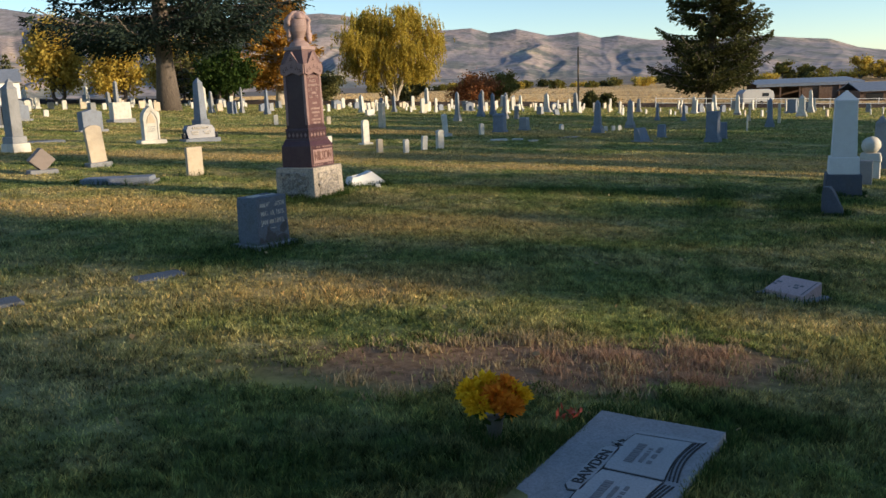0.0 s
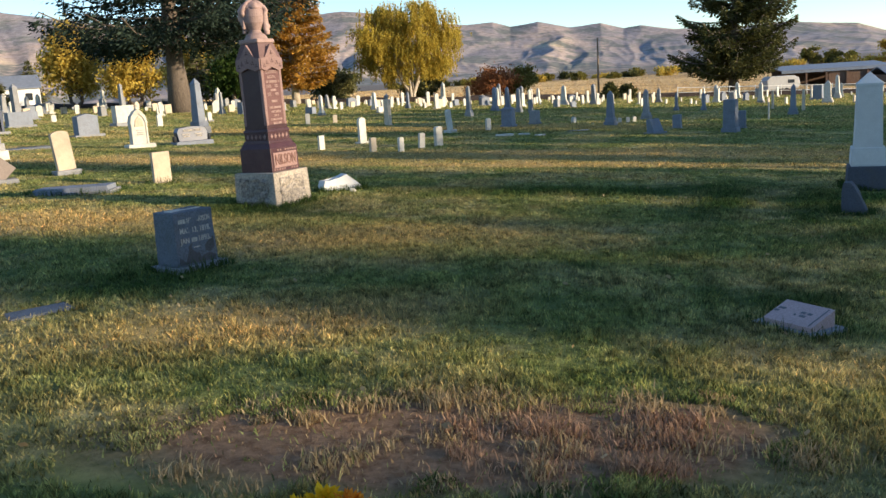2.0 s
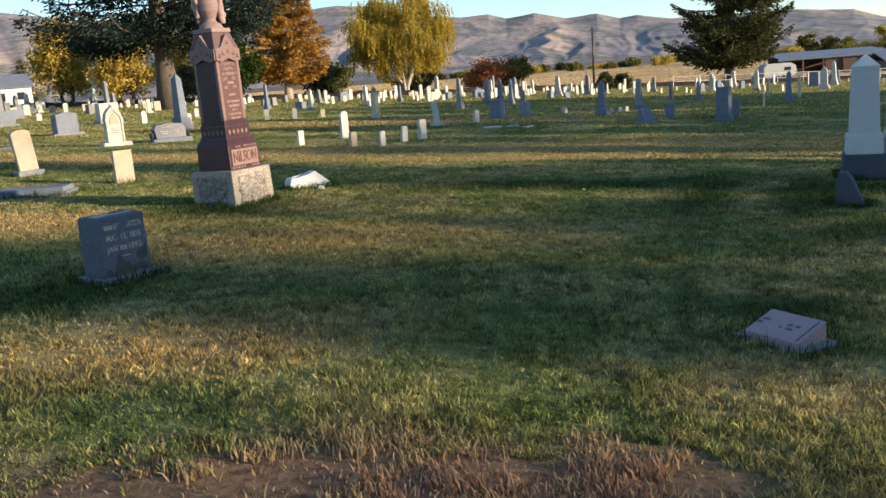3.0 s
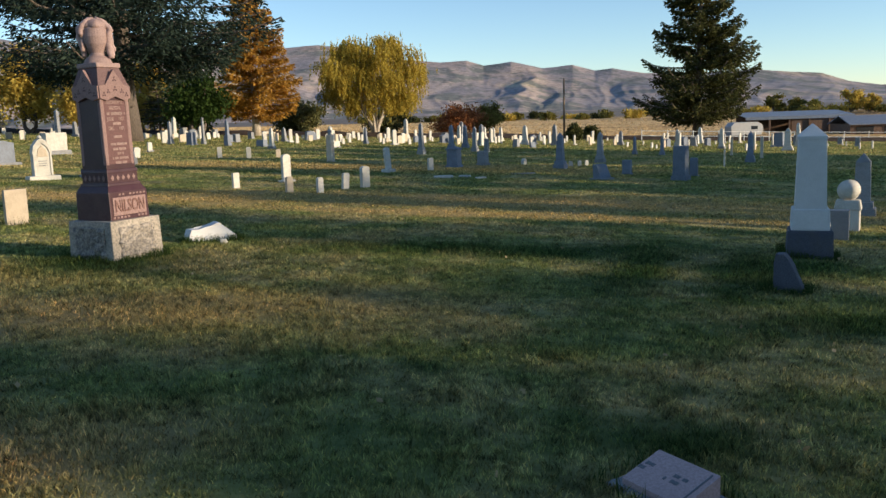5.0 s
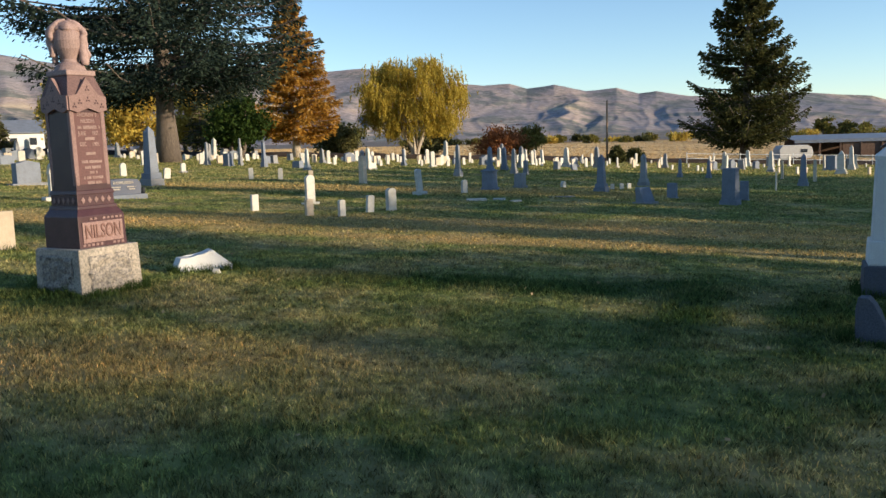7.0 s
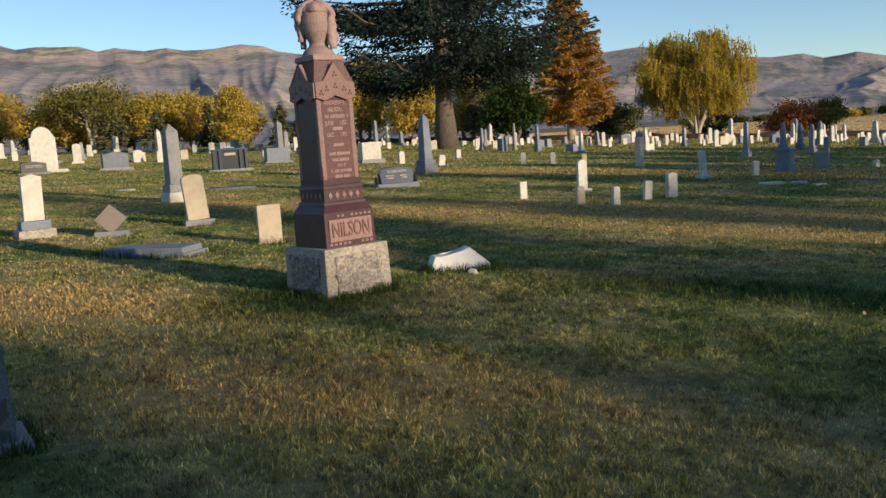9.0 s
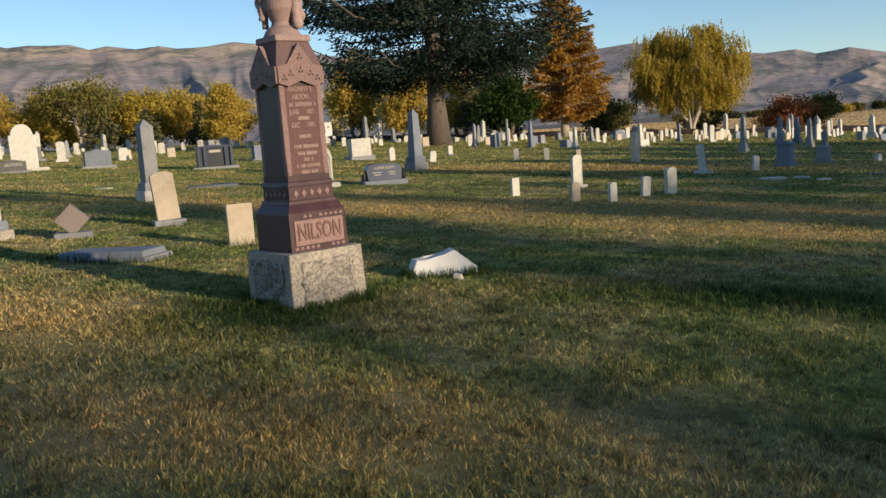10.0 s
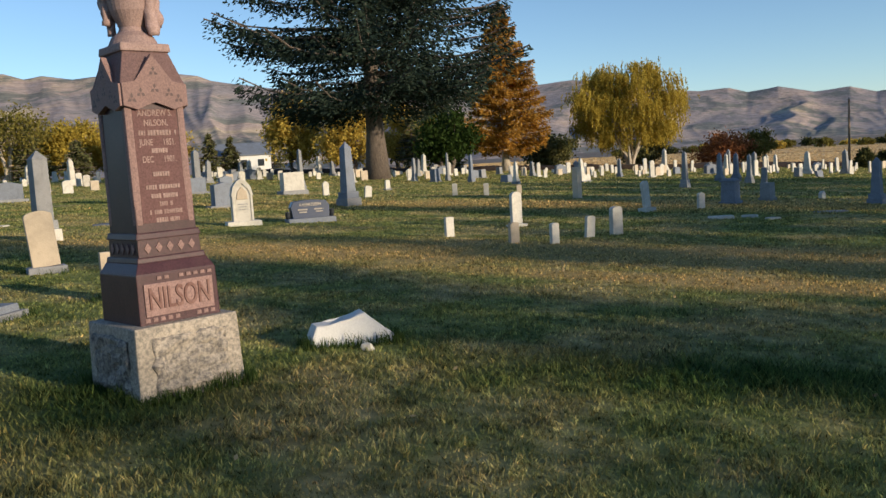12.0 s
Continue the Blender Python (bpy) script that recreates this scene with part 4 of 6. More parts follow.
# lighter, rough red for the shaft's front: the sun on it is in the colour
LITRED = stone("lit_rough_red_granite", (0.175, 0.092, 0.088), (0.105, 0.052, 0.050), stain=(0.10, 0.05, 0.05), stain_amount=0.4)
URNPINK = stone("pale_pink_granite", (0.45, 0.315, 0.285), (0.30, 0.205, 0.185), stain=(0.20, 0.14, 0.13), stain_amount=0.3)
FAINT = stone("worn_cut_lettering", (0.42, 0.30, 0.27), (0.28, 0.19, 0.17), stain=(0.14, 0.06, 0.05), stain_amount=0.6)
NAMECUT = stone("worn_raised_name", (0.22, 0.12, 0.105), (0.13, 0.065, 0.055), stain=(0.36, 0.23, 0.19), stain_amount=0.5)

def monument():
    root = thing("granite_monument", pose(-1.94, 12.72, gz(-1.94, 12.72) + 0.025, 0, -0.6, 0) @ pose(0, 0, 0, 0, 0, 60.6), "maroon granite monument with a draped urn on a pale base", "monument")
    bm = bmesh.new()
    frustum(bm, 0.72, 0.72, 0.69, 0.69, -0.12, 0.425, 0.014)
    roughen(bm, 0.004, 9, 3)
    base = part("base", bm, ROCK, root, "pale rough-hewn granite base")
    for m in (pose(0, -0.352, 0.19, 0, 0, 0), pose(-0.352, 0, 0.19, 0, 0, -90), pose(0.352, 0, 0.19, 0, 0, 90), pose(0, 0.352, 0.19, 0, 0, 180)):
        bm = bmesh.new()
        frustum(bm, 0.50, 0.03, 0.49, 0.03, -0.17, 0.16, 0.01)
        roughen(bm, 0.030, 16, 11, m.translation.x * 7)
        ob = part("hewn_panel", bm, HEWN, base, "coarse flecked hewn panel, darkened for shade")
        ob.matrix_basis = m
    bm = bmesh.new()
    frustum(bm, 0.59, 0.59, 0.58, 0.58, 0.418, 0.735, 0.008)
    frustum(bm, 0.578, 0.578, 0.50, 0.50, 0.733, 0.80, 0.005)
    die = part("die", bm, MAROON, root, "polished maroon granite die")
    for m in (pose(0, -0.297, 0.575, 0, 0, 0),):
        bm = bmesh.new()
        frustum(bm, 0.50, 0.014, 0.50, 0.014, -0.10, 0.10, 0.003)
        ob = part("name_panel", bm, PINK, die, "pink roughened name panel")
        ob.matrix_basis = m
        lettering("NILSON", 0.19, NAMECUT, die, pose(0, -0.306, 0.575, 90, 0, 0), 0.007, "raised maroon family name", 0.44)
    rnd = random.Random(2)
    for z, hh in ((0.705, 0.022), (0.452, 0.026)):
        for k in range(10):
            if rnd.random() < 0.8:
                bm = bmesh.new()
                frustum(bm, 0.036, 0.008, 0.03, 0.008, -hh / 2, hh / 2, 0.002)
                ob = part("rough_spot", bm, PINK, die)
                ob.matrix_basis = pose(-0.24 + 0.053 * k, -0.2945, z)
    bm = bmesh.new()
    frustum(bm, 0.50, 0.50, 0.485, 0.485, 0.797, 0.835, 0.008)
    frustum(bm, 0.455, 0.455, 0.45, 0.45, 0.832, 0.945, 0.003)
    frustum(bm, 0.475, 0.475, 0.455, 0.455, 0.942, 0.985, 0.008)
    band = part("band", bm, MAROON, root)
    for turn in (0, -90, 90, 180):
        for k in range(5):
            bm = bmesh.new()
            prism(bm, [(0, -0.035), (0.026, 0), (0, 0.035), (-0.026, 0)], 0.012, 0.002)
            ob = part("lozenge", bm, PINK, band)
            ob.matrix_basis = pose(0, 0, 0, 0, 0, turn) @ pose(-0.16 + 0.08 * k, -0.228, 0.888)
    bm = bmesh.new()
    frustum(bm, 0.43, 0.43, 0.405, 0.405, 0.98, 1.80, 0.004)
    shaft = part("shaft", bm, MAROON, root, "tall polished maroon shaft")
    for turn in (0, 90, 180, 270):
        bm = bmesh.new()
        frustum(bm, 0.060, 0.060, 0.055, 0.055, 1.02, 1.80, 0.018)
        ob = part("corner_strip", bm, PINK, shaft, "pink chamfered corner strip")
        ob.matrix_basis = pose(0, 0, 0, 0, 0, turn) @ Matrix.Translation((-0.186, -0.186, 0))
    bm = bmesh.new()
    frustum(bm, 0.33, 0.006, 0.315, 0.006, 0.06, 0.76, 0.002)
    inset = part("inscription_panel", bm, LITRED, shaft, "rough reddish inscription panel, lightened for sun on this face")
    inset.matrix_basis = pose(0, -0.2135, 0.98, -0.87, 0, 0)
    for text, z, w in (("ANDREW S.", 1.715, 0.25), ("NILSON.", 1.655, 0.17), ("JUNE      1851.", 1.535, 0.26), ("DEC      1901.", 1.43, 0.24)):
        lettering(text, 0.055, FAINT, shaft, pose(0.0, -0.2160 + (z - 0.98) * 0.0152, z, 90, 0, 0), 0.003, width=w)
    bars(shaft, FAINT, pose(0, -0.2070, 1.595, 90, 0, 0), [(-0.13, 0.13, 0.0)], 0.036, seed=3, depth=0.004)
    bars(shaft, FAINT, pose(0, -0.2085, 1.485, 90, 0, 0), [(-0.05, 0.05, 0.0)], 0.032, seed=4, depth=0.004)
    bars(shaft, FAINT, pose(0, -0.2130, 1.20, 90, 0, 0), [(-0.06, 0.06, 0.14), (-0.12, 0.12, 0.06), (-0.09, 0.09, 0.005), (-0.05, 0.05, -0.045), (-0.11, 0.11, -0.095), (-0.09, 0.1, -0.145)], 0.03, seed=6, depth=0.005)
    # gabled head
    bm = bmesh.new()
    frustum(bm, 0.44, 0.44, 0.46, 0.46, 1.78, 1.90, 0.006)
    frustum(bm, 0.456, 0.456, 0.32, 0.32, 1.898, 2.10, 0.008)
    head = part("gabled_head", bm, HEADSTONE, root, "pink granite head with carved gables")
    for turn in (0, -90, 90, 180):
        bm = bmesh.new()
        prism(bm, [(-0.225, 1.76), (-0.13, 1.735), (0, 1.785), (0.13, 1.735), (0.225, 1.76), (0.225, 1.895), (0.13, 1.905), (0, 2.075), (-0.13, 1.905), (-0.225, 1.895)], 0.04, 0.005)
        gable = part("gable", bm, PINK, head)
        gable.matrix_basis = pose(0, 0, 0, 0, 0, turn) @ Matrix.Translation((0, -0.222, 0))
        # trefoil holes as flat dark faces: their inner shade is only colour
        bm = bmesh.new()
        for cx, cz in ((0, 1.965), (-0.1, 1.835), (0.1, 1.835), (0, 1.86), (-0.165, 1.80), (0.165, 1.80)):
            for k in range(3):
                a = math.pi / 2 + k * 2.094
                ux, uz = math.cos(a), math.sin(a)
                px, pz = -uz, ux
                ring = [(cx + ux * f + px * s, cz + uz * f + pz * s) for f, s in ((0.003, 0), (0.018, 0.011), (0.034, 0), (0.018, -0.011))]
                bm.faces.new([bm.verts.new((x, -0.0225 - 0.222, z)) for x, z in ring])
        bmesh.ops.recalc_face_normals(bm, faces=bm.faces[:])
        leaf = part("trefoil_cut", bm, MAROON, head, "flat dark trefoils for the shade in the carving")
        leaf.matrix_basis = pose(0, 0, 0, 0, 0, turn)
    # draped urn
    bm = bmesh.new()
    frustum(bm, 0.33, 0.33, 0.32, 0.32, 2.097, 2.15, 0.012)
    lathe(bm, [(0.155, 2.148), (0.13, 2.20), (0.085, 2.235), (0.075, 2.262), (0.085, 2.285), (0.122, 2.36), (0.135, 2.44), (0.125, 2.52), (0.09, 2.57), (0.06, 2.60), (0.02, 2.625)], 28)
    for upper in (die, band, shaft, head):
        upper.matrix_basis = Matrix.Diagonal((0.92, 0.92, 1, 1))
    urn = part("urn", bm, URNPINK, root, "pink granite urn", smooth=False)
    for k, (turn, ln) in enumerate(((128, 0.40), (150, 0.34), (308, 0.42), (330, 0.36), (70, 0.36), (20, 0.38))):
        bm = bmesh.new()
        a = radians(turn)
        n = 14
        pts, rad = [], []
        for i in range(n):
            t = i / (n - 1)
            r = 0.02 + 0.125 * min(1, t * 2.6) ** 0.6 - 0.010 * math.sin(t * 9 + k)
            pts.append((r * math.cos(a + 0.12 * math.sin(3 * t + k)), r * math.sin(a + 0.12 * math.sin(3 * t + k)), 2.625 - ln * t ** 1.25))
            rad.append(0.038 * (0.65 + 0.5 * math.sin(min(1, t * 1.3) * math.pi * 0.8)) * (0.75 if i == n - 1 else 1) + 0.006 * math.sin(5 * t + k))
        tube(bm, pts, rad, 10)
        roughen(bm, 0.016, 22, 1, k * 1.7)
        part("drape", bm, URNPINK, urn, "carved cloth drape", True)
    bm = bmesh.new()
    lathe(bm, [(0.125, 2.53), (0.115, 2.575), (0.085, 2.61), (0.045, 2.632), (0.01, 2.64)], 24, wave=0.10, waves=5)
    roughen(bm, 0.012, 25, 1, 4.0)
    part("drape", bm, URNPINK, urn, "carved cloth drape", True)


monument()


# ---- grey granite marker in the grass ----
def grey_block():
    root = thing("block_headstone", on_ground(-1.80, 8.52, 54, 0.0), "grey granite block headstone with hewn sides and worn lettering", "gravestone")
    bm = bmesh.new()
    frustum(bm, 0.56, 0.42, 0.54, 0.40, -0.06, 0.035, 0.01)
    roughen(bm, 0.006, 12, 2)
    part("base", bm, CONCRETE, root)
    bm = bmesh.new()
    frustum(bm, 0.42, 0.30, 0.40, 0.28, 0.03, 0.50, 0.012)
    roughen(bm, 0.009, 11, 5, 2.0)
    for v in bm.verts:
        if v.co.y < -0.128 and abs(v.co.x) < 0.19:
            v.co.y = min(v.co.y, -0.1455 + 0.0213 * (v.co.z - 0.03))
        v.co.z = min(v.co.z, 0.502)
    block = part("block", bm, GREYBLUE, root, "hewn blue-grey granite")
    face = pose(0, -0.1475, 0, 87.6, 0, 0)
    bm = bmesh.new()
    frustum(bm, 0.375, 0.006, 0.36, 0.006, 0.05, 0.475, 0.001)
    panel = part("front_panel", bm, GREYFACE, root, "smoothed front face")
    panel.matrix_basis = Matrix.Translation((0, -0.150, 0)) @ pose(0, 0, 0, -2.3, 0, 0)
    for text, z, w, x in (("ARD GRAYSON", 0.42, 0.25, 0.045), ("MAY 13, 1818.", 0.335, 0.31, 0.005), ("JAN", 0.25, 0.09, -0.11), ("1893.", 0.25, 0.125, 0.09)):
        lettering(text, 0.066, LETTER, root, pose(x, -0.1555 + 0.04 * (z - 0.03), z, 87.7, 0, 0), 0.002, width=w)
    bars(root, LETTER, pose(0, -0.1555 + 0.0155, 0.42, 87.7, 0, 0), [(-0.155, -0.085, 0.0)], 0.04, seed=9, depth=0.002)
    bars(root, LETTER, pose(0, -0.1555 + 0.009, 0.25, 87.7, 0, 0), [(-0.045, 0.015, 0.0)], 0.04, seed=10, depth=0.002)
    bars(root, LETTER, pose(0, -0.1555 + 0.006, 0.185, 87.7, 0, 0), [(-0.03, 0.03, 0.0)], 0.008, seed=11, depth=0.002)
    bm = bmesh.new()
    frustum(bm, 0.31, 0.10, 0.30, 0.09, 0.498, 0.508, 0.003)
    part("name_plate", bm, LETTER, root, "pale sunk panel on top")
    lettering("OFF", 0.075, GREYBLUE, root, pose(0.06, 0, 0.5085, 0, 0, 0), 0.003, width=0.15)


GREYBLUE = stone("blue_grey_hewn_granite", (0.17, 0.19, 0.225), (0.075, 0.085, 0.105), bump=0.6)
GREYFACE = stone("grey_worn_face", (0.115, 0.11, 0.11), (0.06, 0.058, 0.06), bump=0.4)
grey_block()


# ---- flat companion marker, vase and flowers ----
def companion_marker():
    root = thing("flat_grave_marker", on_ground(0.652, 3.204, 57.5, 0.0), "grey flat companion grave marker with an open book carved on it", "grave marker")
    bm = bmesh.new()
    frustum(bm, 1.22, 0.60, 1.20, 0.585, -0.08, 0.028, 0.01)
    roughen(bm, 0.0035, 16, 5)
    part("slab", bm, CONCRETE, root, "grey concrete slab with worn rim")
    tilt = Matrix.Identity(4)

    def relief(name, outline, z, h, material, label=""):
        bm2 = bmesh.new()
        lo = [bm2.verts.new((x, y, z)) for x, y in outline]
        hi = [bm2.verts.new((x, y, z + h)) for x, y in outline]
        bm2.faces.new(hi)
        for i in range(len(lo)):
            j = (i + 1) % len(lo)
            bm2.faces.new((lo[i], lo[j], hi[j], hi[i]))
        bmesh.ops.recalc_face_normals(bm2, faces=bm2.faces[:])
        ob = part(name, bm2, material, root, label)
        ob.matrix_basis = tilt
        return ob

    def page(sign):
        top = [(sign * (0.012 + 0.37 * t), 0.045 + 0.018 * math.sin(math.pi * t * 0.95)) for t in np.linspace(0, 1, 8)]
        low = [(sign * (0.012 + 0.39 * t), -0.20 + 0.018 * math.sin(math.pi * t * 0.95)) for t in np.linspace(1, 0, 8)]
        return top + low

    def grown(pts, k):
        cx = sum(p[0] for p in pts) / len(pts)
        cy = sum(p[1] for p in pts) / len(pts)
        return [(cx + (x - cx) * (1 + k), cy + (y - cy) * (1 + 1.6 * k)) for x, y in pts]

    for s in (1, -1):
        relief("page_outline", grown(page(s), 0.035), 0.026, 0.0045, INK, "dark cut outline")
        relief("page", page(s), 0.026, 0.0075, PAGE, "pale carved book page")
        rows = [(-0.10, 0.10, 0.04), (-0.08, 0.07, -0.005), (-0.08, 0.09, -0.04)]
        bars(root, INKGREY, pose(s * 0.20, -0.06, 0.0345), rows[:1], 0.038, seed=20 + s, depth=0.0015)
        bars(root, INKGREY, pose(s * 0.20, -0.06, 0.0345), rows[1:], 0.02, seed=30 + s, depth=0.0015)
        # ribbons below the page
        for k in range(3):
            y0 = -0.215 - 0.016 * k
            up = [(s * (0.02 + 0.42 * t), y0 + 0.028 * math.sin(math.pi * t * 0.95)) for t in np.linspace(0, 1, 10)]
            relief("ribbon_line", up + [(x, y - 0.007) for x, y in up[::-1]], 0.026, 0.005, INK)
        relief("page_edge", [(s * 0.40, 0.05), (s * 0.43, 0.04), (s * 0.445, -0.25), (s * 0.42, -0.24)], 0.026, 0.006, PAGE)
    arc = [(-0.215, 0.055), (0.215, 0.055), (0.225, 0.10), (0.19, 0.125), (-0.19, 0.125), (-0.225, 0.10)]
    relief("name_outline", grown(arc, 0.05), 0.026, 0.0045, INK)
    relief("name_panel", arc, 0.026, 0.0075, PAGE)
    lettering("BAWDEN", 0.066, INK, root, pose(0, 0.089, 0.0345), 0.001, "dark cut family name", 0.33)
    rnd = random.Random(4)
    for k in range(12):
        a = rnd.uniform(0, 6.28)
        cx, cy = 0.265 + 0.045 * math.cos(a) * rnd.random(), 0.085 + 0.035 * math.sin(a) * rnd.random()
        relief("carved_petal", [(cx + 0.014 * math.cos(a + q) * (1 if i % 2 else 0.6), cy + 0.014 * math.sin(a + q) * (1 if i % 2 else 0.6)) for i, q in enumerate(np.linspace(0, 5.4, 7))], 0.026, 0.006 + 0.0004 * k, INK if k % 2 else PAGE)


PAGE = stone("pale_polished_granite", (0.36, 0.365, 0.38), (0.28, 0.285, 0.30), rough=0.5, stain_amount=0.15)
INKGREY = stone("grey_cut_lettering", (0.20, 0.20, 0.21), (0.15, 0.15, 0.16), stain_amount=0.1)
companion_marker()


def bevel_marker():
    root = thing("bevel_grave_marker", on_ground(2.675, 6.38, -60, 0.0), "pinkish slanted grave marker on a grey concrete apron", "grave marker")
    bm = bmesh.new()
    frustum(bm, 0.48, 0.31, 0.47, 0.30, -0.06, 0.022, 0.008)
    roughen(bm, 0.004, 12, 3)
    part("apron", bm, CONCRETE, root)
    bm = bmesh.new()
    frustum(bm, 0.35, 0.22, 0.35, 0.22, 0.018, 0.15, 0.006)
    for v in bm.verts:
        if v.co.z > 0.1:
            v.co.z = 0.05 + (v.co.y + 0.11) / 0.22 * 0.075
    stone_ob = part("marker", bm, PINKISH, root, "pinkish granite marker")
    m = pose(0, 0, 0.0885, 18.8, 0, 0)
    bars(stone_ob, INKGREY, m, [(-0.17, -0.12, 0.02), (-0.17, -0.13, -0.015), (0.0, 0.08, 0.015), (-0.02, 0.06, -0.02)], 0.022, seed=40, depth=0.0012)
    bm = bmesh.new()
    frustum(bm, 0.008, 0.20, 0.008, 0.20, 0, 0.003)
    ob = part("cut_line", bm, INKGREY, stone_ob)
    ob.matrix_basis = m @ Matrix.Translation((0.145, 0, -0.001))


PINKISH = stone("pinkish_granite", (0.52, 0.37, 0.35), (0.38, 0.26, 0.25), rough=0.45, stain=(0.3, 0.22, 0.2), stain_amount=0.4)
bevel_marker()

PETAL_Y = leaf_material("yellow_petals", (0.75, 0.42, 0.01), (0.95, 0.60, 0.03), 0.3)
PETAL_O = leaf_material("orange_petals", (0.72, 0.20, 0.02), (0.90, 0.36, 0.03), 0.3)
VASE = plain("dull_metal_vase", (0.14, 0.13, 0.11), 0.5, 0.4)
RIBBON = plain("faded_red_ribbon", (0.55, 0.10, 0.05), 0.6)


def flowers():
    x, y = 0.20, 3.60
    vase = thing("grave_vase", on_ground(x, y, 0, 0.0), "short grey metal vase sunk in the grass", "vase")
    bm = bmesh.new()
    lathe(bm, [(0.03, -0.05), (0.033, 0.0), (0.038, 0.08), (0.046, 0.105), (0.046, 0.112), (0.034, 0.106), (0.03, 0.02)], 18)
    part("cup", bm, VASE, vase, smooth=True)
    bm = bmesh.new()
    lathe(bm, [(0.046, 0.104), (0.051, 0.11), (0.046, 0.116)], 18)
    part("rim", bm, VASE, vase, smooth=True)
    root = thing("flower_bunch", pose(x, y, gz(x, y) + 0.055), "bunch of yellow and orange artificial chrysanthemums in a vase", "flowers")
    rnd = np.random.RandomState(7)
    heads = [(-0.10, 0.02, 0.155, PETAL_Y), (-0.03, 0.05, 0.175, PETAL_Y), (0.00, -0.04, 0.15, PETAL_O), (0.05, 0.03, 0.165, PETAL_O), (0.10, 0.00, 0.14, PETAL_Y), (-0.07, -0.05, 0.125, PETAL_Y), (0.06, -0.06, 0.115, PETAL_O)]
    for hx, hy, hz, mt in heads:
        c = np.array([hx, hy, hz])
        d = rnd.normal(size=(420, 3))
        d[:, 2] = np.abs(d[:, 2]) * 0.9 - 0.35
        d /= np.linalg.norm(d, axis=1)[:, None]
        rr = rnd.uniform(0.03, 0.066, 420)[:, None]
        v, f = leaf_quads(c + d * rr, d + rnd.normal(0, 0.25, (420, 3)), 0.036, 0.019, rnd)
        np_mesh("blossom", v, f, mt, root)
        bm = bmesh.new()
        tube(bm, [(0.0, 0.0, -0.04), (hx * 0.5, hy * 0.5, 0.06), (hx, hy, hz - 0.01)], [0.004, 0.004, 0.004], 5)
        part("stem", bm, LEAF_GREEN, root)
    for k in range(9):
        a = k * 0.7
        c = np.array([[0.075 * math.cos(a), 0.06 * math.sin(a), 0.05 + 0.01 * (k % 3)]])
        v, f = leaf_quads(c, np.array([[math.cos(a), math.sin(a), 0.2]]), 0.07, 0.045, rnd)
        np_mesh("leaf", v, f, LEAF_GREEN, root)
    bow = thing("ribbon_scrap", on_ground(0.57, 3.82, 20, -0.01), "faded red ribbon scrap lying beside a flat marker", "ribbon")
    v, f = leaf_quads(rnd.normal(0, 0.03, (26, 3)) * np.array([1.3, 0.8, 0.4]) + np.array([0, 0, 0.03]), rnd.normal(size=(26, 3)), 0.05, 0.02, rnd)
    np_mesh("ribbon", v, f, RIBBON, bow)


flowers()


PUREWHITE = stone("clean_white_marble", (0.74, 0.73, 0.70), (0.64, 0.63, 0.61), stain=(0.45, 0.43, 0.40), stain_amount=0.25, bump=0.1)


# ---- fallen marble, slabs and the stones close to the walk ----
def fallen_marble():
    root = thing("fallen_headstone", on_ground(-1.22, 14.12, 38, 0.03), "broken white marble headstone lying slanted in the grass", "gravestone")
    bm = bmesh.new()
    prism(bm, [(-0.30, 0), (-0.325, 0.12), (-0.28, 0.205), (-0.13, 0.195), (0.03, 0.24), (0.12, 0.265), (0.20, 0.19), (0.33, 0.085), (0.33, 0)], 0.19, 0.02)
    for v in bm.verts:
        v.co.y += 0.35 * v.co.z
    roughen(bm, 0.012, 9, 3)
    part("slab", bm, PUREWHITE, root)
    chip = thing("marble_chip", on_ground(-1.02, 13.93, 0, 0.01), "small white marble chip beside the fallen headstone", "stone")
    bm = bmesh.new()
    frustum(bm, 0.11, 0.08, 0.07, 0.05, 0, 0.06, 0.012)
    roughen(bm, 0.012, 20, 2)
    part("chip", bm, WHITE, chip, smooth=True)


fallen_marble()


def diamond_stone():
    root = thing("diamond_headstone", on_ground(-7.35, 15.85, 40), "grey headstone block set on its corner over a base", "gravestone")
    bm = bmesh.new()
    frustum(bm, 0.52, 0.34, 0.48, 0.30, -0.05, 0.10, 0.015)
    roughen(bm, 0.01, 10, 2)
    part("base", bm, CONCRETE, root)
    bm = bmesh.new()
    prism(bm, [(-0.04, 0.09), (0.04, 0.09), (0.235, 0.275), (0.0, 0.50), (-0.235, 0.275)], 0.22, 0.015)
    part("block", bm, TAUPE, root)


TAUPE = stone("taupe_limestone", (0.33, 0.27, 0.24), (0.22, 0.18, 0.165))
diamond_stone()


def ledger(x, y, w, d, h, turn, material, label, apron=0.0):
    root = thing("ledger_stone", on_ground(x, y, turn, 0.0), label, "grave slab")
    if apron:
        bm = bmesh.new()
        frustum(bm, w + apron, d + apron, w + apron * 0.9, d + apron * 0.9, -0.08, 0.03, 0.01)
        part("apron", bm, CONCRETE, root)
    bm = bmesh.new()
    frustum(bm, w, d, w * 0.97, d * 0.94, -0.05, h, 0.012)
    roughen(bm, 0.004, 9, 3)
    part("slab", bm, material, root)


ledger(-5.4, 14.35, 1.15, 0.48, 0.10, 6, BLUEGREY, "raised blue-grey ledger slab on a pale apron", 0.10)
ledger(-2.38, 6.98, 0.44, 0.26, 0.012, 40, GREYBLUE, "small flat grey marker sunk in the lawn")
ledger(-3.3, 5.95, 0.5, 0.26, 0.012, 40, GREYBLUE, "small flat grey marker sunk in the lawn")
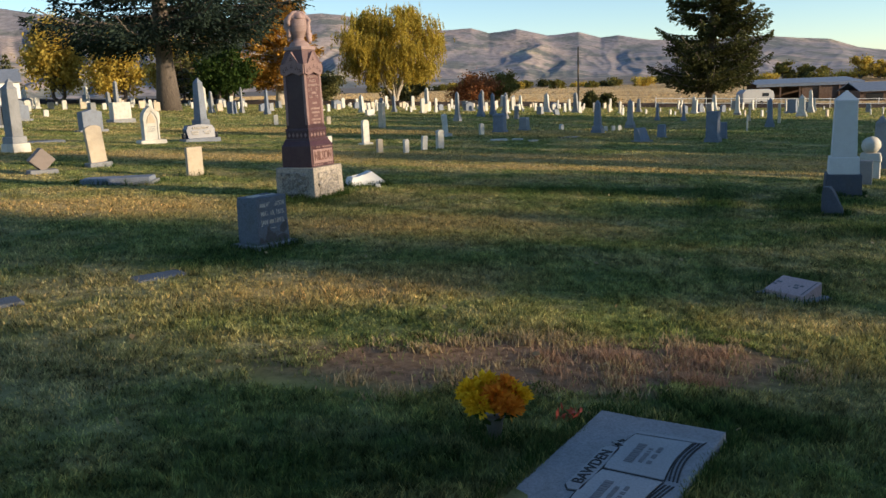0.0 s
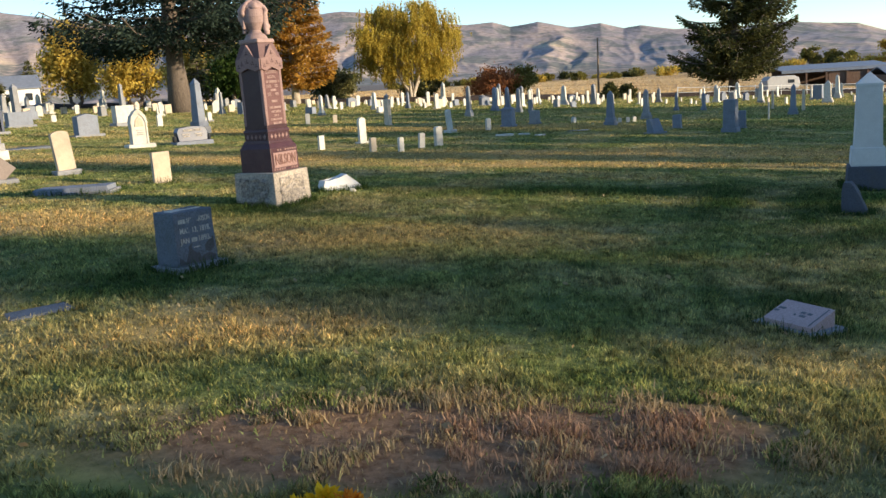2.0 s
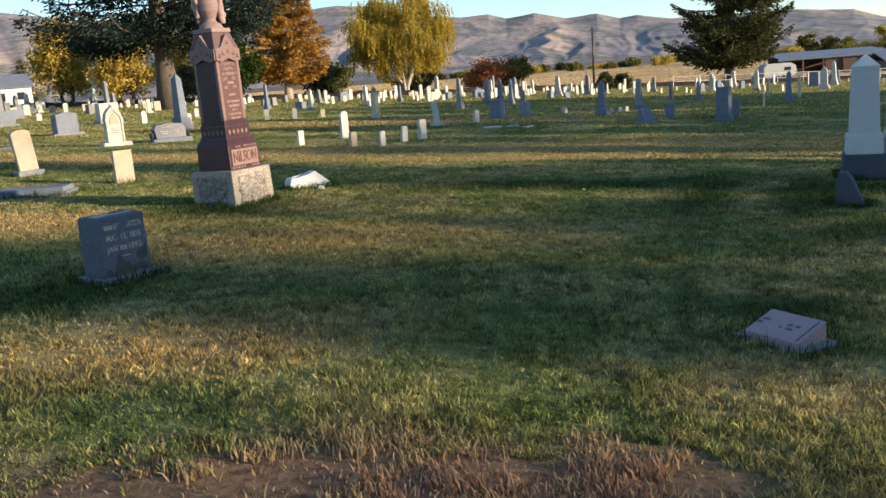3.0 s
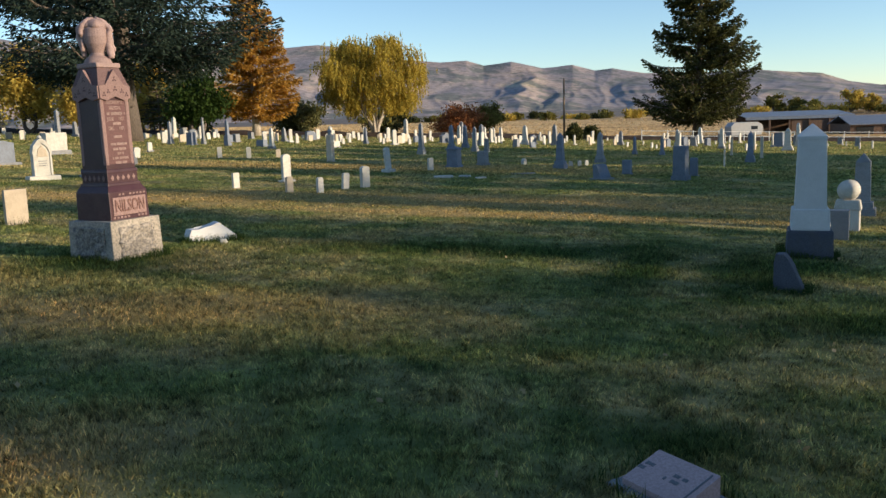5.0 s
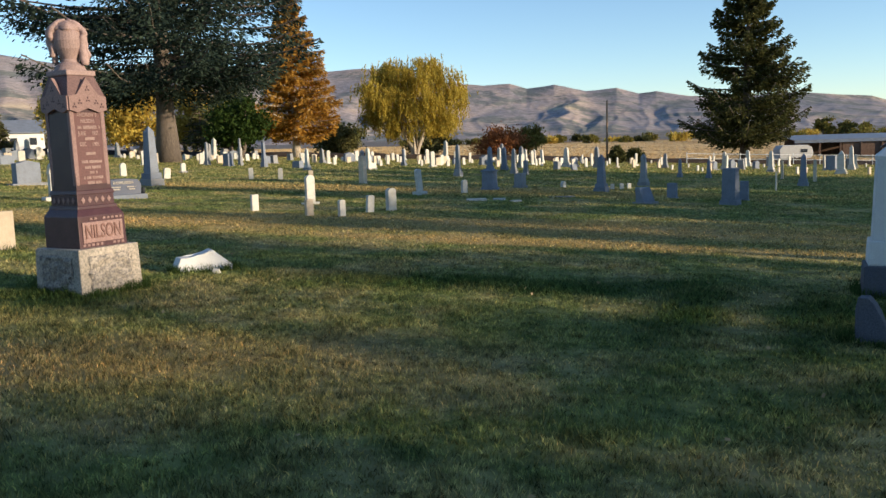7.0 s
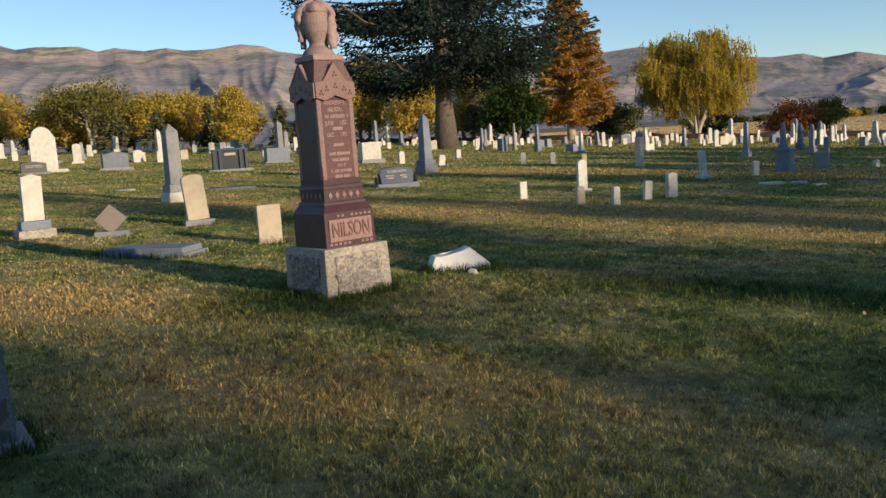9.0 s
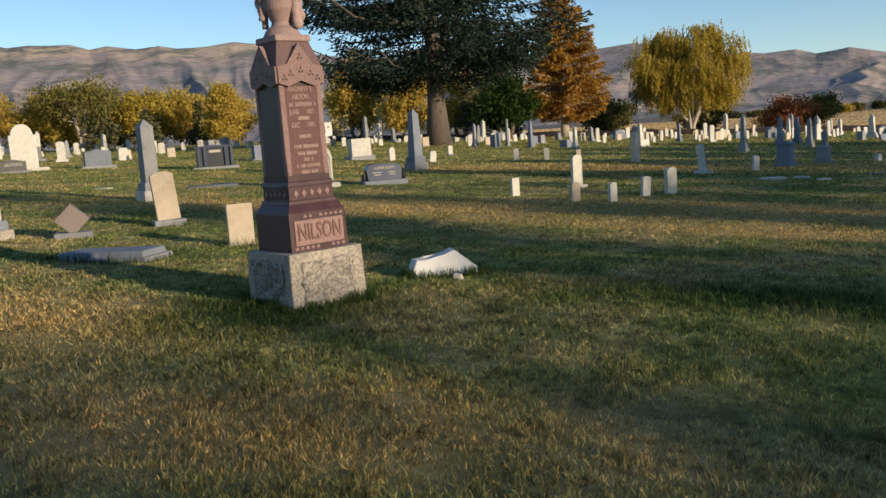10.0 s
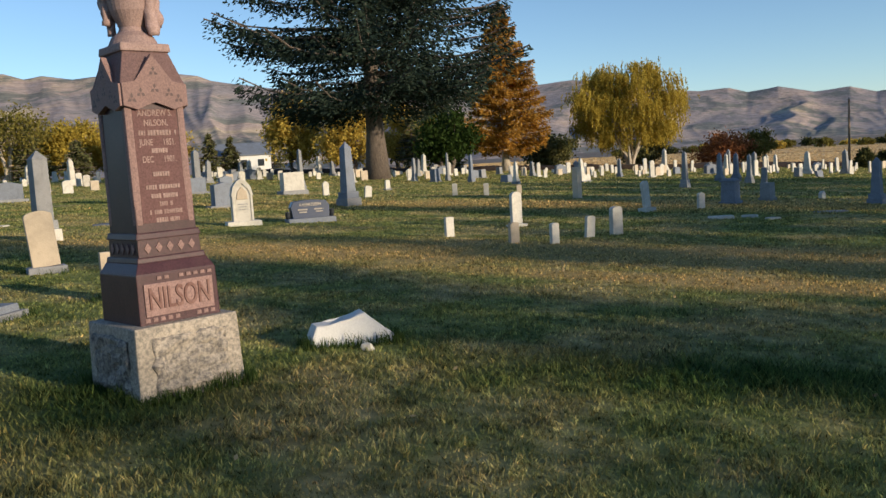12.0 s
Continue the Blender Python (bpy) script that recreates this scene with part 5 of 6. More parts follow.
ledger(-11.8, 25.5, 1.3, 0.7, 0.05, 40, GREYBLUE, "low grey ledger slab in the lawn")
ledger(2.0, 28.4, 0.55, 0.30, 0.06, 10, WHITE, "flat broken white slab in the lawn")
ledger(2.65, 28.9, 0.35, 0.22, 0.05, -15, WHITE, "flat broken white slab in the lawn")
ledger(3.1, 28.3, 0.30, 0.2, 0.04, 25, WHITE, "flat broken white slab in the lawn")
ledger(4.6, 30.6, 0.8, 0.4, 0.04, 10, GREY, "flat grey slab level with the lawn")
ledger(-14.5, 24.5, 0.5, 0.3, 0.03, 10, WHITE, "flat pale marker level with the lawn")


def white_obelisk():
    root = thing("white_obelisk", on_ground(6.33, 13.38, -21, 0.0), "white-painted marble obelisk on a dark square base", "obelisk")
    bm = bmesh.new()
    frustum(bm, 0.54, 0.54, 0.51, 0.51, -0.12, 0.34, 0.02)
    roughen(bm, 0.006, 9, 3)
    part("base", bm, DARKBASE, root, "dark blue-grey granite base")
    bm = bmesh.new()
    frustum(bm, 0.445, 0.445, 0.425, 0.425, 0.337, 0.60, 0.02)
    part("plinth", bm, PUREWHITE, root)
    bm = bmesh.new()
    frustum(bm, 0.36, 0.36, 0.315, 0.315, 0.597, 1.46, 0.012)
    frustum(bm, 0.328, 0.328, 0.328, 0.328, 1.43, 1.475, 0.006)
    part("shaft", bm, PUREWHITE, root)
    bm = bmesh.new()
    frustum(bm, 0.328, 0.328, 0.02, 0.02, 1.473, 1.62, 0.006)
    part("point", bm, PUREWHITE, root)


DARKBASE = stone("dark_blue_granite", (0.11, 0.12, 0.15), (0.06, 0.065, 0.085), bump=0.4)
white_obelisk()


def wedge_stone():
    root = thing("wedge_marker", on_ground(5.09, 11.02, -35, 0.03), "dark blue-grey broken wedge stone in rank grass", "stone")
    bm = bmesh.new()
    prism(bm, [(-0.115, 0), (-0.12, 0.30), (-0.10, 0.395), (-0.03, 0.40), (0.02, 0.35), (0.145, 0.08), (0.15, 0)], 0.13, 0.012)
    roughen(bm, 0.008, 12, 3)
    part("wedge", bm, DARKBASE, root)


wedge_stone()


def ball_stone():
    root = thing("ball_headstone", on_ground(8.15, 16.15, -29), "white marble headstone with a carved ball and collar", "gravestone")
    for dx in (-0.14, 0.10):
        bm = bmesh.new()
        frustum(bm, 0.16, 0.30, 0.15, 0.28, -0.05, 0.34, 0.02)
        ob = part("block", bm, WHITE, root)
        ob.matrix_basis = Matrix.Translation((dx, 0, 0))
    bm = bmesh.new()
    frustum(bm, 0.40, 0.32, 0.34, 0.26, 0.337, 0.50, 0.03)
    part("cushion", bm, WHITE, root)
    bm = bmesh.new()
    lathe(bm, [(0.05, -0.15), (0.11, -0.12), (0.16, -0.05), (0.165, 0.0), (0.13, 0.04), (0.15, 0.06), (0.15, 0.09), (0.10, 0.11), (0.08, 0.15), (0.02, 0.18)], 26)
    ob = part("ball", bm, WHITE, root, "carved ball with ringed collar", True)
    ob.matrix_basis = pose(0, 0, 0.64, 70, 0, 25)
    headstone(7.0, 14.65, 0.12, 1.22, 0.14, WHITE, "slim white column stone with a carved head", -29, "shoulder", 0.10, base=(0.34, 0.3, 0.28), base_material=WHITE)
    headstone(7.45, 15.0, 0.30, 0.44, 0.2, GREY, "grey block stone behind a white obelisk", -29, "flat")
    obelisk(9.6, 18.6, 0.48, 1.15, GREY, "grey flat-topped column stone", -29, neck=0.85)
    headstone(9.1, 19.4, 0.16, 0.78, 0.1, WHITE, "slim white headstone beside a grey column", -29, "flat")
    pillar(11.9, 21.5, 0.34, 1.1, DARKBASE, "dark grey pedestal stone with a wide cap", -29, 0.2, cap=True)


ball_stone()


def slant_stone():
    root = thing("slant_headstone", on_ground(6.72, 28.4, 40), "blue-grey slant-faced headstone on a base", "gravestone")
    bm = bmesh.new()
    frustum(bm, 0.62, 0.46, 0.60, 0.44, -0.05, 0.07, 0.01)
    part("base", bm, GREY, root)
    bm = bmesh.new()
    frustum(bm, 0.48, 0.30, 0.46, 0.14, 0.067, 0.48, 0.012)
    for v in bm.verts:
        if v.co.z > 0.3:
            v.co.y += 0.06
            v.co.x -= 0.05
    part("slant", bm, BLUEGREY, root)


slant_stone()


def name_stone():
    root = thing("slant_headstone", on_ground(-7.35, 26.6, 40), "dark blue granite slant headstone with white lettering", "gravestone")
    bm = bmesh.new()
    frustum(bm, 1.15, 0.5, 1.13, 0.48, -0.05, 0.13, 0.012)
    part("base", bm, BLUEGREY, root)
    bm = bmesh.new()
    prism(bm, [(-0.44, 0.127), (0.44, 0.127), (0.47, 0.40), (0.40, 0.52), (0.1, 0.55), (-0.1, 0.55), (-0.40, 0.52), (-0.47, 0.40)], 0.26, 0.01)
    for v in bm.verts:
        v.co.y += 0.18 * (v.co.z - 0.127)
    part("slab", bm, NAVY, root)
    tilt = pose(0, -0.085, 0.44, 79.5, 0, 0)
    lettering("RASMUSSEN", 0.10, LETTER, root, tilt, 0.004, "white cut family name", 0.52)
    bars(root, LETTER, pose(0, -0.118, 0.30, 79.5, 0, 0), [(-0.32, -0.08, 0.03), (-0.28, -0.12, -0.03), (0.08, 0.32, 0.03), (0.12, 0.28, -0.03)], 0.035, seed=50)
    for sx in (-0.53, 0.53):
        bm = bmesh.new()
        lathe(bm, [(0.05, 0.128), (0.07, 0.22), (0.06, 0.27), (0.075, 0.29), (0.05, 0.30)], 14, cx=sx)
        part("vase", bm, DARK, root, "dark granite vase", True)


NAVY = stone("navy_polished_granite", (0.055, 0.075, 0.13), (0.03, 0.04, 0.075), rough=0.3, bump=0.04, stain_amount=0.1)
name_stone()


def black_memorial():
    root = thing("black_memorial", on_ground(-18.1, 34.8, 45), "black granite memorial with side columns and a pale plaque", "gravestone")
    bm = bmesh.new()
    frustum(bm, 1.75, 0.6, 1.72, 0.58, -0.05, 0.12, 0.01)
    part("base", bm, GREY, root)
    bm = bmesh.new()
    frustum(bm, 1.35, 0.34, 1.35, 0.34, 0.117, 0.86, 0.01)
    part("die", bm, DARK, root)
    for sx in (-0.62, -0.40, 0.40, 0.62):
        bm = bmesh.new()
        frustum(bm, 0.10, 0.10, 0.10, 0.10, 0.117, 0.86, 0.008, cx=sx, cy=-0.2)
        part("column", bm, NAVY, root)
    bm = bmesh.new()
    prism(bm, [(-0.74, 0.857), (0.74, 0.857), (0.72, 0.91), (0, 0.965), (-0.72, 0.91)], 0.5, 0.008)
    part("roof_cap", bm, NAVY, root)
    bm = bmesh.new()
    frustum(bm, 0.44, 0.03, 0.44, 0.03, 0.66, 0.76, 0.004, cy=-0.18)
    part("plaque", bm, LETTER, root, "pale plaque")


black_memorial()


# ---- the sunlit rows of stones towards the field ----
def far_rows():
    group = "sunlit gravestones in the far rows"
    protos = [
        headstone(-30, 70, 0.42, 0.80, 0.10, WHITE, "white marble headstone standing in far sunlight", 54, "round", 0.1, group=group),
        headstone(-32, 72, 0.50, 0.62, 0.12, CREAM, "cream headstone standing in far sunlight", 54, "flat", group=group),
        headstone(-34, 74, 0.40, 1.05, 0.10, WHITE, "tall white headstone on a base in far sunlight", 54, "round", 0.12, base=(0.6, 0.3, 0.15), base_material=WHITE, group=group),
        obelisk(-36, 76, 0.62, 1.75, WHITE, "white marble obelisk standing in far sunlight", -29, group=group),
        obelisk(-38, 78, 0.60, 1.6, GREY, "grey granite obelisk standing in far sunlight", -29, group=group),
        pillar(-40, 80, 0.55, 0.9, GREY, "grey pillar stone standing in far sunlight", -29, 0.15, group=group),
        headstone(-42, 82, 0.85, 0.75, 0.25, BLUEGREY, "blue-grey granite headstone in the far rows", 54, "serp", 0.1, base=(1.1, 0.45, 0.12), group=group),
        headstone(-44, 84, 0.32, 0.48, 0.09, WHITE, "small white headstone in the far rows", 54, "round", 0.06, group=group),
    ]
    rnd = random.Random(77)
    weights = [6, 5, 4, 1.4, 1.2, 3, 2, 7]
    made = 0
    while made < 330:
        az = radians(rnd.uniform(-52, 29))
        dist = rnd.uniform(66, 103) if az > radians(-18) else rnd.uniform(56, 112)
        x, y = dist * math.sin(az), dist * math.cos(az)
        if any(math.hypot(x - tx, y - ty) < 1.7 for tx, ty in ((-20.6, 68), (36.4, 115.5), (-18.6, 103), (-5.4, 110.5))):
            continue
        if y > 104 or y < 60 and az > radians(-24):
            continue
        p = rnd.choices(protos, weights)[0]
        c = copy_thing(p, on_ground(x, y, (56 if p.name.startswith("headstone") else -29) + rnd.uniform(-5, 5), 0.03, rnd.uniform(-3, 3), rnd.uniform(-3, 3)))
        k = rnd.uniform(0.75, 1.2)
        c.scale = (k * rnd.uniform(0.85, 1.15), k, k * rnd.uniform(0.85, 1.15))
        made += 1


far_rows()


# ---- pole, sheds, fence, house ----
WOOD = plain("weathered_pole_wood", (0.24, 0.17, 0.11), 0.85)
SHEET = plain("pale_blue_sheet_metal", (0.20, 0.225, 0.27), 0.5, 0.1, 0.15, 2)
PLANK = plain("brown_shed_boards", (0.16, 0.10, 0.07), 0.85, 0, 0.3, 3)
PAINT = plain("white_paint", (0.78, 0.77, 0.74), 0.6, 0, 0.06, 4)
DULLWHITE = plain("dull_white_metal", (0.42, 0.42, 0.42), 0.5, 0, 0.1, 3)
SHADE = plain("shade_and_tyre_black", (0.03, 0.03, 0.03), 0.9)
GLASSY = plain("dark_window_glass", (0.03, 0.035, 0.045), 0.1)


def utility_pole():
    root = thing("utility_pole", on_ground(20.5, 126, 0, 0.2), "single weathered wooden utility pole", "pole")
    bm = bmesh.new()
    tube(bm, [(0, 0, 0), (0.02, 0, 4.0), (0.05, 0, 8.2)], [0.16, 0.14, 0.115], 12)
    part("pole", bm, WOOD, root, smooth=True)
    bm = bmesh.new()
    tube(bm, [(0.05, 0, 8.19), (0.05, 0, 8.3)], [0.06, 0.04], 8)
    part("cap", bm, SHADE, root)


utility_pole()


def box_part(name, root, w, d, z0, z1, x, y, material, label=""):
    bm = bmesh.new()
    frustum(bm, w, d, w, d, z0, z1, 0.0, x, y)
    return part(name, bm, material, root, label)


def field_shed():
    x, y = 64.0, 152.0
    root = thing("field_shed", pose(x, y, gz(x, y), 0, 0, -4), "long low open shed with a pale blue metal roof", "shed")
    bm = bmesh.new()
    prism(bm, [(-4.0, 2.65), (4.0, 3.4), (4.0, 3.52), (-4.0, 2.77)], 18, 0)
    ob = part("roof", bm, SHEET, root)
    ob.matrix_basis = pose(0, 0, 0, 0, 0, 90)
    box_part("fascia", root, 18, 0.12, 2.25, 2.72, 0, -4.02, SHEET, "pale blue metal fascia")
    box_part("back_wall", root, 17, 0.2, -0.6, 3.3, 0, 3.6, PLANK)
    for k in range(6):
        box_part("post", root, 0.25, 0.25, -0.6, 2.7, -8.2 + 3.28 * k, -3.8, PLANK)
    box_part("wall_panel", root, 9.5, 0.15, -0.6, 2.3, 3.5, -3.6, PLANK)
    box_part("end_wall", root, 0.2, 7.2, -0.6, 2.7, 8.4, 0, PLANK)


field_shed()


def low_barn():
    x, y = 80.0, 140.0
    root = thing("low_barn", pose(x, y, gz(x, y), 0, 0, -6), "long low barn with a pale metal roof", "barn")
    bm = bmesh.new()
    prism(bm, [(-5.0, 1.9), (0, 3.2), (5.0, 1.9), (5.0, 1.75), (0, 3.05), (-5.0, 1.75)], 26, 0)
    ob = part("roof", bm, SHEET, root)
    ob.matrix_basis = pose(0, 0, 0, 0, 0, 90)
    box_part("wall", root, 25.4, 9.0, -0.8, 1.85, 0, 0, PLANK)
    # dark panels on the closed wall stand in for shade under the roof
    for k in range(6):
        box_part("opening", root, 2.6, 0.1, -0.5, 1.5, -10.5 + 4.2 * k, -4.52, SHADE)


low_barn()


def camper():
    x, y = 47.0, 128.0
    root = thing("camper_trailer", pose(x, y, gz(x, y) - 0.3, 0, 0, 8), "small white camper trailer parked by the shed", "trailer")
    bm = bmesh.new()
    prism(bm, [(-2.4, 0.5), (2.2, 0.5), (2.5, 1.2), (2.3, 2.0), (1.6, 2.35), (-2.0, 2.35), (-2.5, 1.8)], 2.0, 0.06)
    part("body", bm, DULLWHITE, root)
    for wx in (-0.3, 0.45):
        bm = bmesh.new()
        lathe(bm, [(0.2, -0.1), (0.34, -0.08), (0.34, 0.08), (0.2, 0.1)], 18)
        ob = part("wheel", bm, SHADE, root)
        ob.matrix_basis = pose(wx, -0.95, 0.33, 90, 0, 0)
    box_part("window", root, 1.0, 0.05, 1.3, 1.8, 1.1, -1.0, GLASSY)


camper()


def rail_fence():
    root = thing("rail_fence", pose(0, 0, 0), "white pole rail fence along the lawn's far edge", "fence")
    n = 15
    pts = []
    for k in range(n):
        x = 27 + 3.2 * k
        y = 107 + 0.25 * k
        pts.append((x, y, gz(x, y)))
        bm = bmesh.new()
        tube(bm, [(x, y, gz(x, y) - 0.2), (x, y, gz(x, y) + 1.25)], [0.05, 0.045], 7)
        part("post", bm, PAINT, root)
    for (ax, ay, az), (bx, by, bz) in zip(pts, pts[1:]):
        for h in (0.55, 1.12):
            bm = bmesh.new()
            tube(bm, [(ax, ay - 0.08, az + h), (bx, by - 0.08, bz + h)], [0.03, 0.03], 6)
            part("rail", bm, PAINT, root)


rail_fence()


BANK = plain("shaded_bank_earth", (0.055, 0.038, 0.028), 0.95, 0, 0.4, 1.5)


def earth_bank():
    """The low ditch bank between the lawn and the dry field, its shade put into the colour."""
    xs = np.arange(-62, 96, 1.5)
    rows = [(-1.2, -0.1), (-0.5, 0.42), (0.3, 0.55), (1.4, -0.1)]
    verts = np.array([(x, 109.5 + 0.8 * noise.noise((x * 0.05, 1.0, 0)) + dy, gz(x, 109.5) + dz * (1 + 0.5 * noise.noise((x * 0.4, dy, 2.0)))) for x in xs for dy, dz in rows])
    k = len(rows)
    i = k * np.arange(len(xs) - 1)[:, None] + np.arange(k - 1)[None, :]
    faces = np.stack([i, i + k, i + k + 1, i + 1], -1).reshape(-1, 4)
    tagged(np_mesh("earth_bank", verts, faces, BANK, None, True), "low ditch bank beyond the lawn, its shade put into the brown", "bank", kind="structure")


earth_bank()


def farmhouse():
    x, y = -70.0, 136.0
    root = thing("white_house", pose(x, y, gz(x, y), 0, 0, 28), "white clapboard house beyond the far trees", "house")
    box_part("wall", root, 9, 6, -1, 3.0, 0, 0, PAINT)
    bm = bmesh.new()
    prism(bm, [(-3.4, 2.9), (0, 4.9), (3.4, 2.9), (3.4, 3.05), (0, 5.05), (-3.4, 3.05)], 9.6, 0)
    ob = part("roof", bm, SHEET, root)
    ob.matrix_basis = pose(0, 0, 0, 0, 0, 90)
    bm = bmesh.new()
    prism(bm, [(-3.0, 2.98), (0, 4.75), (3.0, 2.98)], 8.9, 0)
    ob = part("gable_wall", bm, PAINT, root)
    ob.matrix_basis = pose(0, 0, 0, 0, 0, 90)
    for wx in (-2.8, 0.2, 2.9):
        box_part("window", root, 1.0, 0.06, 1.1, 2.2, wx, -3.02, GLASSY)


farmhouse()


# ---- grass ----
def height_at(x, y):
    return gz(x, y) + 0.018 * noise.noise((x * 0.9, y * 0.9, 0.3)) + 0.012 * noise.noise((x * 2.7, y * 2.7, 5.0))


def ground_heights(x, y):
    """Lawn heights for many places, by a coarse table."""
    step = 0.25
    gx = np.arange(-16, 16.01, step)
    gy = np.arange(1, 37.01, step)
    table = np.array([[height_at(a, b) for a in gx] for b in gy])
    fx = np.clip((x + 16) / step, 0, len(gx) - 1.001)
    fy = np.clip((y - 1) / step, 0, len(gy) - 1.001)
    ix, iy = fx.astype(int), fy.astype(int)
    tx, ty = fx - ix, fy - iy
    return (table[iy, ix] * (1 - tx) + table[iy, ix + 1] * tx) * (1 - ty) + (table[iy + 1, ix] * (1 - tx) + table[iy + 1, ix + 1] * tx) * ty


def in_box(x, y, cx, cy, turn, w, d):
    a = radians(turn)
    lx = (x - cx) * math.cos(a) + (y - cy) * math.sin(a)
    ly = -(x - cx) * math.sin(a) + (y - cy) * math.cos(a)
    return (np.abs(lx) < w / 2) & (np.abs(ly) < d / 2)


SLABS = [(0.652, 3.204, 57.5, 1.17, 0.56), (2.675, 6.38, -60, 0.46, 0.29), (-2.38, 6.98, 40, 0.40, 0.22), (-3.3, 5.95, 40, 0.47, 0.23), (-5.4, 14.35, 6, 1.2, 0.54), (-1.80, 8.52, 54, 0.5, 0.36), (-1.94, 12.72, 60.6, 0.68, 0.68), (6.33, 13.38, -21, 0.5, 0.5)]


def patch_noise(x, y, scale, seed):
    """Smooth noise for many places, by a table."""
    rs = np.random.RandomState(seed)
    table = rs.rand(128, 128)
    fx, fy = x * scale + 40, y * scale + 40
    ix, iy = np.floor(fx).astype(int), np.floor(fy).astype(int)
    tx, ty = fx - ix, fy - iy
    tx, ty = tx * tx * (3 - 2 * tx), ty * ty * (3 - 2 * ty)
    q = lambda i, j: table[i % 128, j % 128]
    return (q(ix, iy) * (1 - tx) + q(ix + 1, iy) * tx) * (1 - ty) + (q(ix, iy + 1) * (1 - tx) + q(ix + 1, iy + 1) * tx) * ty


def blade_mesh(name, x, y, height, width, bend, rnd, material, bent=True):
    n = len(x)
    z = ground_heights(x, y) - 0.004
    a = rnd.uniform(0, 2 * math.pi, n)
    d = rnd.uniform(0, 2 * math.pi, n)
    lx, ly = np.cos(d) * bend, np.sin(d) * bend
    wx, wy = np.cos(a) * width / 2, np.sin(a) * width / 2
    base = np.stack([x, y, z], 1)
    mid = base + np.stack([lx * 0.35, ly * 0.35, height * 0.6], 1)
    tip = base + np.stack([lx, ly, height], 1)
    w = np.stack([wx, wy, np.zeros(n)], 1)
    if not bent:
        return np_mesh(name, np.stack([base - w, base + w, tip], 1).reshape(-1, 3), np.arange(3 * n).reshape(n, 3), material)
    v = np.stack([base - w, base + w, mid + w * 0.75, mid - w * 0.75, tip], 1).reshape(-1, 3)
    i = 5 * np.arange(n)
    f = np.concatenate([np.stack([i, i + 1, i + 2], 1), np.stack([i, i + 2, i + 3], 1), np.stack([i + 3, i + 2, i + 4], 1)])
    return np_mesh(name, v, f, material)


# where the walk passes, and the way it faces (degrees to the left of +y)
STANDS = [(0, 0, 0), (0.25, 0.7, 1.7), (0.7, 1.2, 1), (1.0, 1.9, 1), (1.7, 3.0, -0.7), (2.0, 3.6, 0), (2.0, 4.3, 2), (2.0, 4.7, 15), (1.7, 6.0, 20), (1.6, 6.6, 19), (1.5, 7.3, 15), (1.4, 8.0, 16)]


def lawn_blades():
    rnd = np.random.RandomState(12)
    total = 0
    xs, ys, ds = [], [], []
    while total < 540000:
        n = 400000
        x = rnd.uniform(-15.5, 15.5, n)
        y = 2.4 + 32 * rnd.rand(n) ** 1.5
        dist = np.full(n, 99.0)
        for ex, ey, yaw in STANDS:
            dx, dy = x - ex, y - ey
            far = np.hypot(dx, dy)
            bearing = np.degrees(np.arctan2(-dx, dy)) - yaw
            dist = np.where((np.abs(bearing) < 31) & (far > 2.5), np.minimum(dist, far), dist)
        keep = (dist < 50) & (rnd.rand(n) < (3.0 / np.maximum(dist, 3.0)) ** 1.15)
        for s in SLABS:
            keep &= ~in_box(x, y, *s)
        bare = ((x - 0.5) / 1.4) ** 2 + ((y - 4.66) / 0.50) ** 2
        keep &= (bare > 1.0 + 1.4 * (patch_noise(x, y, 4, 3) - 0.5)) | (rnd.rand(n) < 0.03)
        thin = patch_noise(x, y, 5.0, 8)
        keep &= rnd.rand(n) < 0.30 + 0.70 * thin
        xs.append(x[keep])
        ys.append(y[keep])
        ds.append(dist[keep])
        total += keep.sum()
    # thinner cover on the lawn beside and behind the walk
    n = 110000
    x, y = rnd.uniform(-15.5, 15.5, n), rnd.uniform(1.0, 34, n)
    keep = ((x - 0.55) / 1.4) ** 2 + ((y - 4.74) / 0.5) ** 2 > 1
    for s in SLABS:
        keep &= ~in_box(x, y, *s)
    xs.append(x[keep])
    ys.append(y[keep])
    ds.append(np.full(keep.sum(), 7.0))
    x, y, dist = np.concatenate(xs), np.concatenate(ys), np.concatenate(ds)
    far = (dist / 3.0)
    tuft = patch_noise(x, y, 2.2, 5) * 0.45 + patch_noise(x, y, 9.0, 6) * 0.55
    h = (0.010 + 0.052 * tuft ** 1.3) * rnd.uniform(0.55, 1.35, len(x)) * np.where(far > 3, 0.9, 1.0)
    for cx, cy, rx, ry, turn in RANK:
        a = radians(turn)
        lx = ((x - cx) * math.cos(a) + (y - cy) * math.sin(a)) / rx
        ly = (-(x - cx) * math.sin(a) + (y - cy) * math.cos(a)) / ry
        h *= 1 + 0.55 * np.clip(1.3 - np.hypot(lx, ly), 0, 1)
    w = 0.0062 * far ** 0.70 * rnd.uniform(0.7, 1.3, len(x))
    bend = h * rnd.uniform(0.2, 1.1, len(x))
    near = dist < 4.6
    for chosen, bent in ((near, True), (~near, False)):
        tagged(blade_mesh("lawn_grass", x[chosen], y[chosen], h[chosen], w[chosen] * (1 if bent else 1.25), bend[chosen], rnd, BLADES, bent), "mown autumn grass, green mixed with straw blades", "grass", kind="stuff")


lawn_blades()


